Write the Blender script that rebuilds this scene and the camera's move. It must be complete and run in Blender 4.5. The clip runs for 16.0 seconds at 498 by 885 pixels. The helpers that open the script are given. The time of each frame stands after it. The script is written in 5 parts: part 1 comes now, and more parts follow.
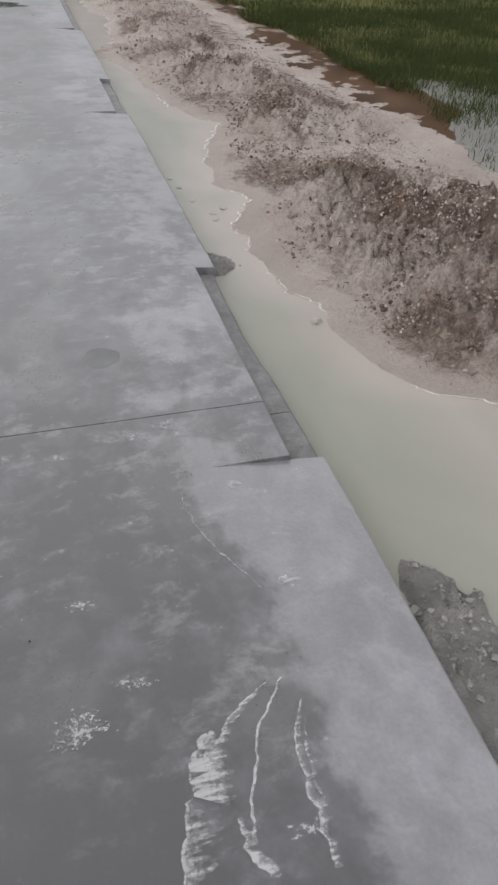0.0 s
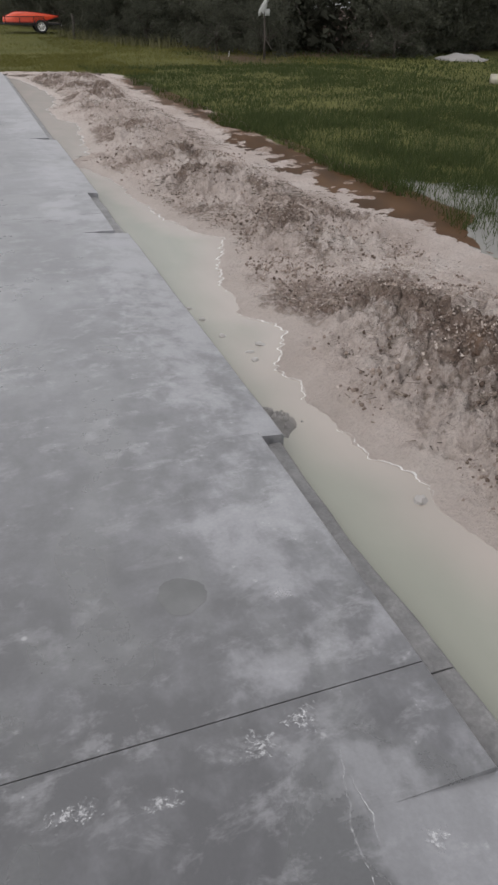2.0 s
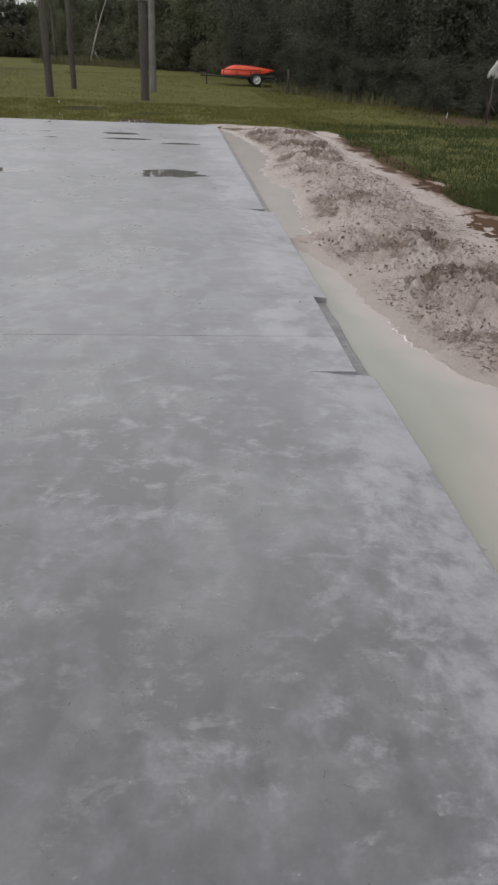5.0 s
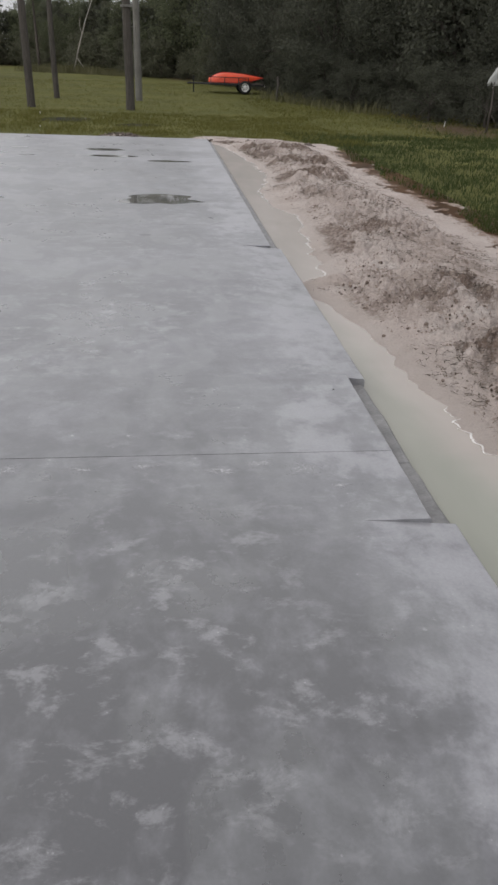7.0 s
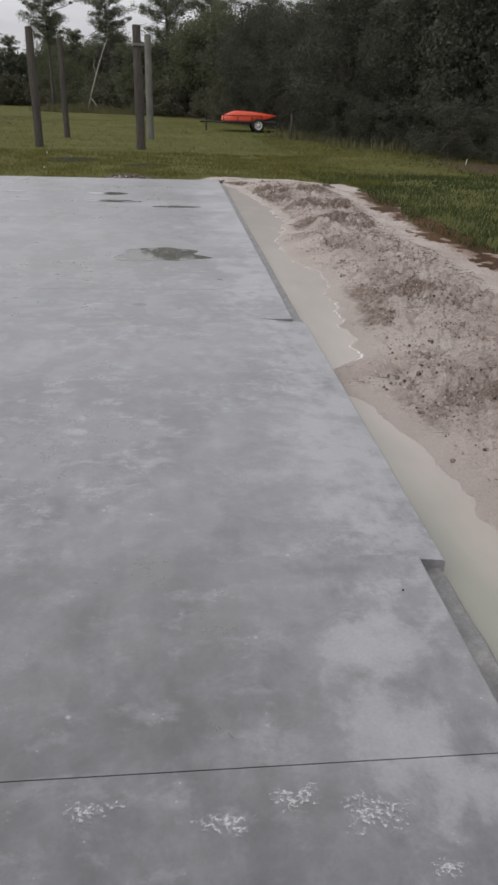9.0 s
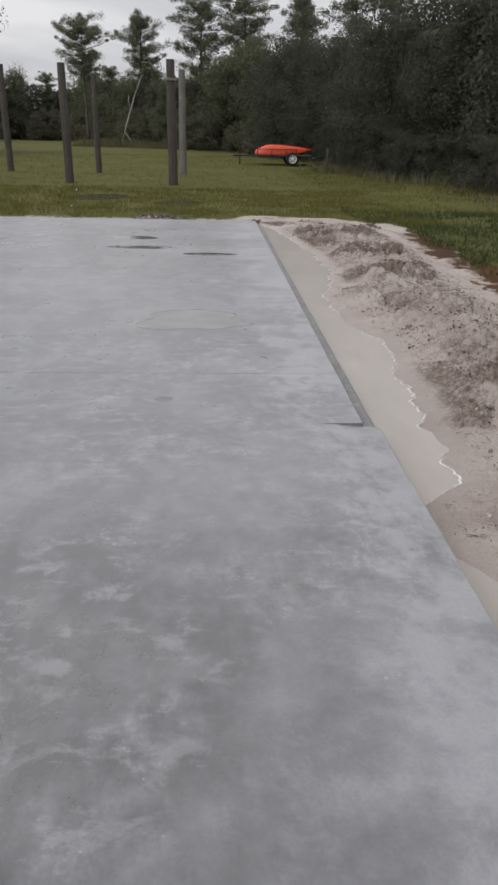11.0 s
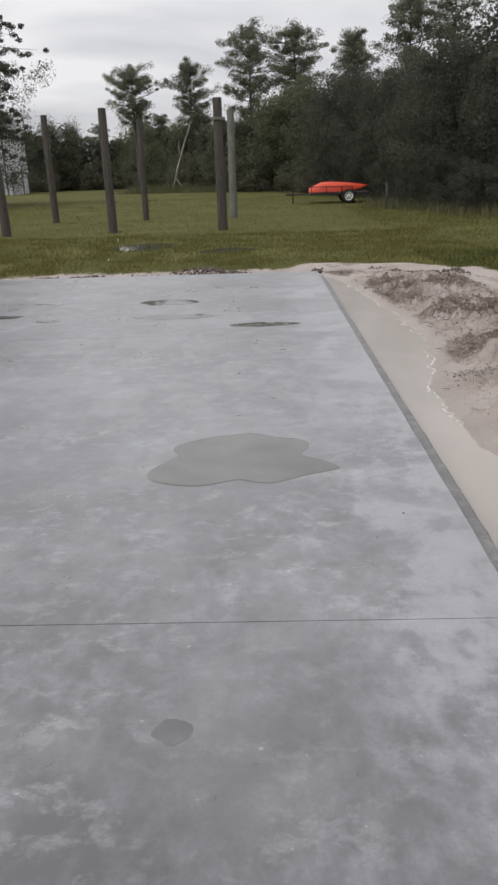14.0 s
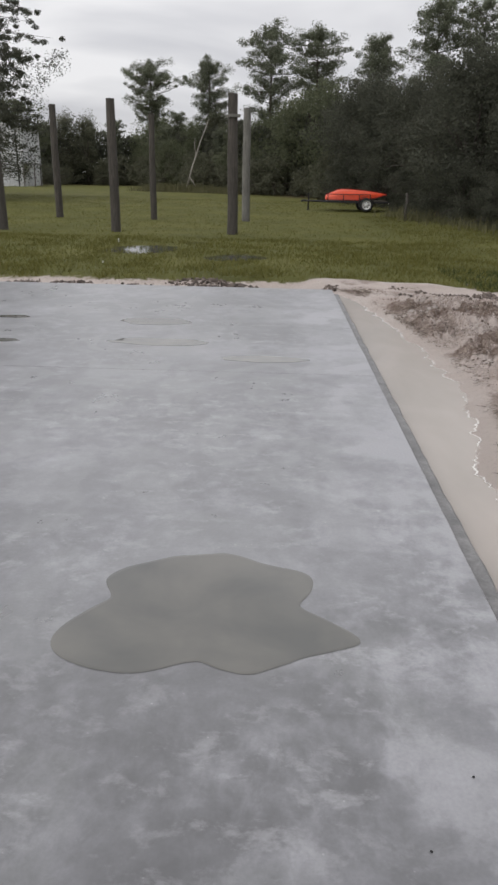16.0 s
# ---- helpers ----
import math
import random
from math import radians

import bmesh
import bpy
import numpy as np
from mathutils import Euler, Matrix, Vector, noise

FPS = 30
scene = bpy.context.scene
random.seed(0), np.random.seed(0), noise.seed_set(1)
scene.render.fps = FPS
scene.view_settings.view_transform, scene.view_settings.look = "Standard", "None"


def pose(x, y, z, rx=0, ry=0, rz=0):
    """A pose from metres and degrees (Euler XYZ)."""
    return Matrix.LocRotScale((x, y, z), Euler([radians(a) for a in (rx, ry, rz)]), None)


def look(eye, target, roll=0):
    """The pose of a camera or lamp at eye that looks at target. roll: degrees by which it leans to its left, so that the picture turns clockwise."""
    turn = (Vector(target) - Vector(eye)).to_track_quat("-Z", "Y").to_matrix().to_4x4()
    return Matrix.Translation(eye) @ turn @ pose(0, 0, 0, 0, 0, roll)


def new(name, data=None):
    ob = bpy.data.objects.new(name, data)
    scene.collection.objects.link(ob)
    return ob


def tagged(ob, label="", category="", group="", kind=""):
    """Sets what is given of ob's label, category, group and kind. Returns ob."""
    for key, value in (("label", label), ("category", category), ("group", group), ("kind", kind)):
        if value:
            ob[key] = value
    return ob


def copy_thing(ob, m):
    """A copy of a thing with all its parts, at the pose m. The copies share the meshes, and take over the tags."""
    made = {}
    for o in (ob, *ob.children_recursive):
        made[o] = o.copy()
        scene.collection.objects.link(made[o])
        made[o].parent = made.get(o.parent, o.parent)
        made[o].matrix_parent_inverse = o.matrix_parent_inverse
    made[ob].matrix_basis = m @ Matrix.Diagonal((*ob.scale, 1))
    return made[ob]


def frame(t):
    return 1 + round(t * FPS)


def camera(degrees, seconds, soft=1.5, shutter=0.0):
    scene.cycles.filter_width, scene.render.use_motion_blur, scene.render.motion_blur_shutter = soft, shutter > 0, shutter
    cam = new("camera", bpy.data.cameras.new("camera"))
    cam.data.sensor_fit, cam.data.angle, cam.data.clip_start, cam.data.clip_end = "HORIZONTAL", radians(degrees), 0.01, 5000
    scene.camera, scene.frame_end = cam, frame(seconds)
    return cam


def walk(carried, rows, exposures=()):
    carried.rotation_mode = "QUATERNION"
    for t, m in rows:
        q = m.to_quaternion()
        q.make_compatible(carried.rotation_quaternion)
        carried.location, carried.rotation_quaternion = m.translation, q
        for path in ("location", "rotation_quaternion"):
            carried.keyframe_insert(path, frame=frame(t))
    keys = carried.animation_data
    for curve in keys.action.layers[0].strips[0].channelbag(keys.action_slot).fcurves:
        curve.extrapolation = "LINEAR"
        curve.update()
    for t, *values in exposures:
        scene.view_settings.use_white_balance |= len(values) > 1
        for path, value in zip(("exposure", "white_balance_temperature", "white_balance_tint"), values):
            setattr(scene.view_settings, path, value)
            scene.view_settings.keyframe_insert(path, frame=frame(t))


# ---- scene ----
cam = camera(38.8, 16.0, soft=2.7)
PATH = [
    (0, (0.297, 0.596, 1.404), (0.741, 2.115, 0.18), 1.6),
    (0.5, (0.278, 0.847, 1.389), (0.698, 2.409, 0.211), -1.8),
    (1, (0.286, 1.08, 1.37), (0.697, 2.566, 0.097), -3.6),
    (1.5, (0.227, 1.258, 1.407), (0.819, 2.803, 0.284), -1.6),
    (2, (0.068, 1.539, 1.413), (0.652, 3.139, 0.365), 0.8),
    (2.3, (0.058, 1.714, 1.398), (0.561, 3.334, 0.338), -0.2),
    (2.5, (0.078, 1.841, 1.392), (0.526, 3.501, 0.37), -1.7),
    (2.6, (0.076, 1.894, 1.397), (0.51, 3.558, 0.375), -1.0),
    (3, (0.12, 2.138, 1.424), (0.513, 3.809, 0.398), 1.2),
    (3.5, (0.056, 2.447, 1.441), (0.506, 4.138, 0.473), 3.1),
    (4, (0.013, 2.706, 1.45), (0.375, 4.404, 0.457), 2.9),
    (4.5, (0.033, 3.092, 1.442), (0.242, 4.827, 0.469), -0.4),
    (5, (-0.012, 3.457, 1.422), (0.184, 5.204, 0.468), 2.6),
    (5.2, (-0.038, 3.62, 1.427), (0.188, 5.356, 0.461), 3.2),
    (7.3, (-0.053, 4.938, 1.471), (0.164, 6.698, 0.545), 2.0),
    (7.5, (-0.01, 5.096, 1.452), (0.138, 6.89, 0.582), 0.2),
    (8, (0.037, 5.478, 1.44), (0.19, 7.264, 0.553), 1.7),
    (8.5, (0.046, 5.838, 1.437), (0.215, 7.631, 0.566), 3.9),
    (9, (0.07, 6.164, 1.452), (0.261, 7.958, 0.587), 1.8),
    (9.1, (0.045, 6.225, 1.457), (0.244, 8.033, 0.625), 2.0),
    (9.2, (0.086, 6.322, 1.435), (0.233, 8.14, 0.615), 0.0),
    (11.3, (0.032, 7.84, 1.498), (0.137, 9.677, 0.712), 1.6),
    (11.5, (0.025, 8.021, 1.471), (0.19, 9.873, 0.734), 3.6),
    (12, (0.004, 8.41, 1.489), (0.224, 10.226, 0.681), 3.2),
    (12.5, (0.041, 8.933, 1.444), (0.072, 10.79, 0.701), 2.1),
    (13, (0.029, 9.375, 1.404), (0.091, 11.24, 0.684), 2.9),
    (13.5, (0.024, 9.758, 1.414), (0.115, 11.601, 0.642), 1.6),
    (14, (0.04, 10.137, 1.447), (-0.009, 12.008, 0.743), -1.8),
    (14.5, (0.06, 10.492, 1.419), (0.088, 12.369, 0.729), 1.0),
    (15, (0.02, 10.858, 1.455), (-0.063, 12.715, 0.715), -0.3),
    (15.5, (0.063, 11.238, 1.413), (-0.109, 13.119, 0.758), -0.9),
    (16, (0.102, 11.608, 1.424), (0.046, 13.482, 0.727), 1.2),
]
walk(cam, [(t, look(eye, target, roll)) for t, eye, target, roll in PATH], exposures=((0.0, -0.02), (1.0, 0.08), (1.8, 0.02), (3.2, -0.09), (5.0, -0.02), (9.0, -0.03), (12.0, 0.03), (12.8, 0.1), (16.0, 0.08)))


# ---- world, sun, exposure ----
W_LEVEL = -0.15          # water in the trench along the slab
SUN_DIR = (-0.62, -0.42, 1.0)


def nodes_of(tree):
    tree.nodes.clear()

    def n(kind, **props):
        node = tree.nodes.new(kind)
        for key, value in props.items():
            if key in node.inputs:
                node.inputs[key].default_value = value
            elif key == "blend_type":
                node.blend_type = value
            elif key == "data_type":
                node.data_type = value
            elif key == "operation":
                node.operation = value
            elif key == "attribute_name":
                node.attribute_name = value
            elif key == "sky_type":
                node.sky_type = value
        return node

    def link(a, b):
        tree.links.new(a, b)
    return n, link


world = bpy.data.worlds.new("world")
scene.world = world
world.use_nodes = True
n, link = nodes_of(world.node_tree)
sky = n("ShaderNodeTexSky", sky_type="NISHITA")
sky.sun_disc = False
sky.sun_elevation = math.asin(Vector(SUN_DIR).normalized().z)
sky.sun_rotation = math.atan2(SUN_DIR[0], SUN_DIR[1])
coord = n("ShaderNodeTexCoord")
mapping = n("ShaderNodeMapping")
mapping.inputs["Scale"].default_value = (1.1, 1.1, 3.6)
link(coord.outputs["Generated"], mapping.inputs["Vector"])
cloud = n("ShaderNodeTexNoise", Scale=1.9, Detail=5.0, Roughness=0.5, Distortion=0.4)
link(mapping.outputs["Vector"], cloud.inputs["Vector"])
ramp = n("ShaderNodeValToRGB")
ramp.color_ramp.elements[0].position, ramp.color_ramp.elements[0].color = 0.34, (0.43, 0.43, 0.47, 1)
ramp.color_ramp.elements[1].position, ramp.color_ramp.elements[1].color = 0.62, (0.84, 0.83, 0.84, 1)
link(cloud.outputs["Fac"], ramp.inputs["Fac"])
dim = n("ShaderNodeMix", data_type="RGBA", blend_type="MULTIPLY")
dim.inputs[0].default_value = 1.0
link(sky.outputs["Color"], dim.inputs[6])
dim.inputs[7].default_value = (0.1, 0.1, 0.1, 1)
cover = n("ShaderNodeMix", data_type="RGBA")
cover.inputs[0].default_value = 0.92
link(dim.outputs[2], cover.inputs[6])
link(ramp.outputs["Color"], cover.inputs[7])
# broad unseen band above the horizon, brightened to light the slab; duller overhead
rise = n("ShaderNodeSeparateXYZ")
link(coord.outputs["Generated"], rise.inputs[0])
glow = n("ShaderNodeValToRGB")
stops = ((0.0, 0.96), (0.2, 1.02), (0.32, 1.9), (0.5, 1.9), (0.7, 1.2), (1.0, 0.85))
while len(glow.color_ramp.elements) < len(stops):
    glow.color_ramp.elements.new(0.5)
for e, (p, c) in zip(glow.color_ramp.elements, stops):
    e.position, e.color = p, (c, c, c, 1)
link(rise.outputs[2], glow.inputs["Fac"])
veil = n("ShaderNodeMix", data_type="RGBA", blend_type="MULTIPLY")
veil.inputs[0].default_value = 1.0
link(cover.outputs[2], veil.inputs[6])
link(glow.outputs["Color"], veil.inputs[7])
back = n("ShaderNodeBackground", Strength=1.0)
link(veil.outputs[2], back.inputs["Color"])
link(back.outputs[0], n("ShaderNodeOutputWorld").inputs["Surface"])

sun = new("sun", bpy.data.lights.new("sun", "SUN"))
sun.data.energy, sun.data.angle, sun.data.color = 1.05, radians(45), (1.0, 0.96, 0.91)
sun.matrix_world = look(Vector(SUN_DIR) * 50, (0, 0, 0))

# ---- noise on arrays ----


def lattice(ix, iy, seed):
    h = (ix.astype(np.int64) * 374761393 + iy.astype(np.int64) * 668265263 + seed * 1442695041) & 0xFFFFFFFF
    h = ((h ^ (h >> 13)) * 1274126177) & 0xFFFFFFFF
    return ((h ^ (h >> 16)) & 0xFFFF) / 65535.0


def vnoise(x, y, seed=0):
    x, y = np.broadcast_arrays(np.asarray(x, float), np.asarray(y, float))
    ix, iy = np.floor(x), np.floor(y)
    fx, fy = x - ix, y - iy
    fx, fy = fx * fx * (3 - 2 * fx), fy * fy * (3 - 2 * fy)
    a, b = lattice(ix, iy, seed), lattice(ix + 1, iy, seed)
    c, d = lattice(ix, iy + 1, seed), lattice(ix + 1, iy + 1, seed)
    return (a * (1 - fx) + b * fx) * (1 - fy) + (c * (1 - fx) + d * fx) * fy


def fbm(x, y, seed=0, octaves=4, gain=0.5):
    total, amp, norm = 0.0, 1.0, 0.0
    for k in range(octaves):
        total = total + amp * vnoise(np.asarray(x) * 2.03 ** k + 17.3 * k, np.asarray(y) * 2.03 ** k - 9.1 * k, seed + k)
        norm += amp
        amp *= gain
    return total / norm


def smooth(a, b, v):
    u = np.clip((np.asarray(v, float) - a) / (b - a), 0, 1)
    return u * u * (3 - 2 * u)


# ---- materials ----


def material(name, build):
    m = bpy.data.materials.new(name)
    m.use_nodes = True
    n, link = nodes_of(m.node_tree)
    bsdf = n("ShaderNodeBsdfPrincipled")
    out = n("ShaderNodeOutputMaterial")
    link(bsdf.outputs[0], out.inputs["Surface"])
    build(n, link, bsdf)
    return m


def place(n, link, scale=(1, 1, 1), local=False):
    node = n("ShaderNodeMapping")
    node.inputs["Scale"].default_value = scale
    if local:
        link(n("ShaderNodeTexCoord").outputs["Object"], node.inputs["Vector"])
    else:
        link(n("ShaderNodeNewGeometry").outputs["Position"], node.inputs["Vector"])
    return node.outputs["Vector"]


def noise_at(n, link, where, scale, detail=5.0, rough=0.55, distort=0.0):
    node = n("ShaderNodeTexNoise", Scale=scale, Detail=detail, Roughness=rough, Distortion=distort)
    link(where, node.inputs["Vector"])
    return node.outputs["Fac"]


def ramp_of(n, link, value, stops):
    node = n("ShaderNodeValToRGB")
    while len(node.color_ramp.elements) < len(stops):
        node.color_ramp.elements.new(0.5)
    for e, (p, c) in zip(node.color_ramp.elements, stops):
        e.position = p
        e.color = (*c, 1) if isinstance(c, tuple) else (c, c, c, 1)
    link(value, node.inputs["Fac"])
    return node.outputs["Color"]


def mix_of(n, link, fac, a, b, blend="MIX"):
    node = n("ShaderNodeMix", data_type="RGBA", blend_type=blend)
    for socket, v in ((node.inputs[0], fac), (node.inputs[6], a), (node.inputs[7], b)):
        if isinstance(v, (int, float)):
            socket.default_value = v
        elif isinstance(v, tuple):
            socket.default_value = (*v, 1)
        else:
            link(v, socket)
    return node.outputs[2]


def math_of(n, link, op, a, b=0.0, clamp=False):
    node = n("ShaderNodeMath", operation=op)
    node.use_clamp = clamp
    for socket, v in ((node.inputs[0], a), (node.inputs[1], b)):
        if isinstance(v, (int, float)):
            socket.default_value = v
        else:
            link(v, socket)
    return node.outputs[0]


def attr_of(n, name):
    return n("ShaderNodeAttribute", attribute_name=name).outputs["Fac"]


def bump_of(n, link, bsdf, height, strength=0.3, distance=0.01):
    node = n("ShaderNodeBump", Strength=strength, Distance=distance)
    link(height, node.inputs["Height"])
    link(node.outputs[0], bsdf.inputs["Normal"])


def concrete(n, link, bsdf):
    at = place(n, link)
    big = noise_at(n, link, place(n, link, (0.8, 1.1, 1)), 0.8, 5, 0.6, 0.2)
    mid = noise_at(n, link, at, 3.4, 8, 0.68, 0.25)
    blot = noise_at(n, link, place(n, link, (1.15, 0.85, 1)), 9.0, 8, 0.62, 0.2)
    wisp = noise_at(n, link, place(n, link, (0.8, 1.2, 1)), 7.0, 8, 0.72, 0.25)
    film = noise_at(n, link, place(n, link, (1.0, 0.7, 1)), 2.1, 4, 0.5, 1.2)
    fine = noise_at(n, link, at, 85.0, 4, 0.6)
    calm = ramp_of(n, link, noise_at(n, link, at, 0.9, 3, 0.5, 0.4), [(0.40, 1.0), (0.58, 0.32)])
    both = math_of(n, link, "ADD", math_of(n, link, "MULTIPLY", big, 0.50), math_of(n, link, "MULTIPLY", mid, 0.50))
    both = math_of(n, link, "SUBTRACT", both, 0.014)
    mottle = math_of(n, link, "MULTIPLY", math_of(n, link, "SUBTRACT", blot, 0.5), math_of(n, link, "MULTIPLY", calm, 0.62))
    both = math_of(n, link, "ADD", both, mottle)
    # attribute dry: paler aprons at the openings, darker left side
    both = math_of(n, link, "ADD", both, math_of(n, link, "MULTIPLY", math_of(n, link, "SUBTRACT", attr_of(n, "dry"), 0.30), 0.20))
    split = n("ShaderNodeSeparateXYZ")
    link(at, split.inputs[0])
    # base paler along y: grazing sky sheen put into the colour
    far_sheen = math_of(n, link, "DIVIDE", math_of(n, link, "SUBTRACT", split.outputs[1], 1.0), 14.0, True)
    both = math_of(n, link, "ADD", both, math_of(n, link, "MULTIPLY", math_of(n, link, "SUBTRACT", far_sheen, 0.5), 0.13))
    base = ramp_of(n, link, both, [(0.36, (0.049, 0.049, 0.053)), (0.45, (0.086, 0.0862, 0.093)), (0.53, (0.133, 0.1335, 0.144)), (0.66, (0.252, 0.251, 0.270))])
    smoothed = ramp_of(n, link, film, [(0.50, 0.0), (0.57, 1.0)])
    base = mix_of(n, link, math_of(n, link, "MULTIPLY", smoothed, 0.22), base, (0.150, 0.156, 0.153))
    bloom = ramp_of(n, link, wisp, [(0.53, 0.0), (0.63, 1.0)])
    base = mix_of(n, link, math_of(n, link, "MULTIPLY", bloom, math_of(n, link, "MULTIPLY", calm, 0.40)), base, (0.36, 0.36, 0.375))
    ragged = math_of(n, link, "ADD", attr_of(n, "dry"), math_of(n, link, "MULTIPLY", math_of(n, link, "SUBTRACT", mid, 0.5), 1.2))
    ragged = math_of(n, link, "ADD", ragged, math_of(n, link, "MULTIPLY", math_of(n, link, "SUBTRACT", blot, 0.5), 0.9))
    pale = ramp_of(n, link, ragged, [(0.50, 0.0), (0.72, 1.0)])
    base = mix_of(n, link, math_of(n, link, "MULTIPLY", pale, 0.42), base, (0.285, 0.285, 0.30))
    grain = ramp_of(n, link, fine, [(0.25, 0.86), (0.7, 1.07)])
    base = mix_of(n, link, 1.0, base, grain, "MULTIPLY")
    for size, amount in ((13.0, 0.42), (34.0, 0.42)):
        fleck = n("ShaderNodeTexVoronoi", Scale=size)
        link(at, fleck.inputs["Vector"])
        spot = ramp_of(n, link, fleck.outputs["Distance"], [(0.05, 1.0), (0.13, 0.0)])
        spot = math_of(n, link, "MULTIPLY", spot, ramp_of(n, link, wisp, [(0.54, 0.0), (0.62, 1.0)]))
        base = mix_of(n, link, math_of(n, link, "MULTIPLY", spot, amount), base, (0.56, 0.56, 0.56))
    link(base, bsdf.inputs["Base Color"])
    gloss = math_of(n, link, "SUBTRACT", ramp_of(n, link, both, [(0.38, 0.32), (0.55, 0.39), (0.66, 0.46)]), math_of(n, link, "MULTIPLY", smoothed, 0.05))
    link(gloss, bsdf.inputs["Roughness"])
    bsdf.inputs["IOR"].default_value = 2.15
    bsdf.inputs["Sheen Weight"].default_value = 0.13
    bsdf.inputs["Sheen Roughness"].default_value = 0.5
    high = math_of(n, link, "ADD", math_of(n, link, "MULTIPLY", fine, 0.25), mid)
    bump_of(n, link, bsdf, high, 0.05, 0.004)


def wet_concrete(n, link, bsdf):
    at = place(n, link)
    mid = noise_at(n, link, at, 9.0, 6, 0.65, 0.6)
    fine = noise_at(n, link, at, 90.0, 4)
    base = ramp_of(n, link, mid, [(0.3, (0.13, 0.128, 0.128)), (0.55, (0.20, 0.197, 0.195)), (0.75, (0.30, 0.295, 0.29))])
    base = mix_of(n, link, 1.0, base, ramp_of(n, link, fine, [(0.25, 0.8), (0.7, 1.1)]), "MULTIPLY")
    link(base, bsdf.inputs["Base Color"])
    bsdf.inputs["Roughness"].default_value = 0.45
    bump_of(n, link, bsdf, math_of(n, link, "ADD", mid, fine), 0.35, 0.006)


def joint_dark(n, link, bsdf):
    mid = noise_at(n, link, place(n, link), 14.0, 5)
    link(ramp_of(n, link, mid, [(0.3, (0.10, 0.10, 0.10)), (0.58, (0.16, 0.16, 0.16)), (0.68, (0.5, 0.5, 0.5))]), bsdf.inputs["Base Color"])
    bsdf.inputs["Roughness"].default_value = 0.85


def splatter(n, link, bsdf):
    at = place(n, link)
    clump = noise_at(n, link, at, 78.0, 6, 0.72, 0.3)
    bsdf.inputs["Base Color"].default_value = (0.60, 0.60, 0.61, 1)
    bsdf.inputs["Roughness"].default_value = 0.8
    hole = math_of(n, link, "ADD", attr_of(n, "thick"), math_of(n, link, "MULTIPLY", math_of(n, link, "SUBTRACT", clump, 0.5), 4.6))
    link(ramp_of(n, link, hole, [(0.5, 0.0), (1.05, 0.62)]), bsdf.inputs["Alpha"])


def slurry(n, link, bsdf):
    at = place(n, link)
    turned = n("ShaderNodeMapping")
    turned.inputs["Rotation"].default_value = (0, 0, radians(-38))
    turned.inputs["Scale"].default_value = (0.22, 1.5, 1)
    link(at, turned.inputs["Vector"])
    streak = noise_at(n, link, turned.outputs["Vector"], 52.0, 5, 0.66, 0.3)
    speck = noise_at(n, link, at, 75.0, 5, 0.72)
    link(ramp_of(n, link, streak, [(0.3, (0.40, 0.40, 0.41)), (0.62, (0.66, 0.66, 0.67))]), bsdf.inputs["Base Color"])
    bsdf.inputs["Roughness"].default_value = 0.8
    both = math_of(n, link, "ADD", math_of(n, link, "MULTIPLY", streak, 0.55), math_of(n, link, "MULTIPLY", speck, 0.45))
    hole = math_of(n, link, "ADD", attr_of(n, "thick"), math_of(n, link, "MULTIPLY", math_of(n, link, "SUBTRACT", both, 0.5), 3.2))
    link(ramp_of(n, link, hole, [(0.34, 0.0), (0.9, 0.68)]), bsdf.inputs["Alpha"])


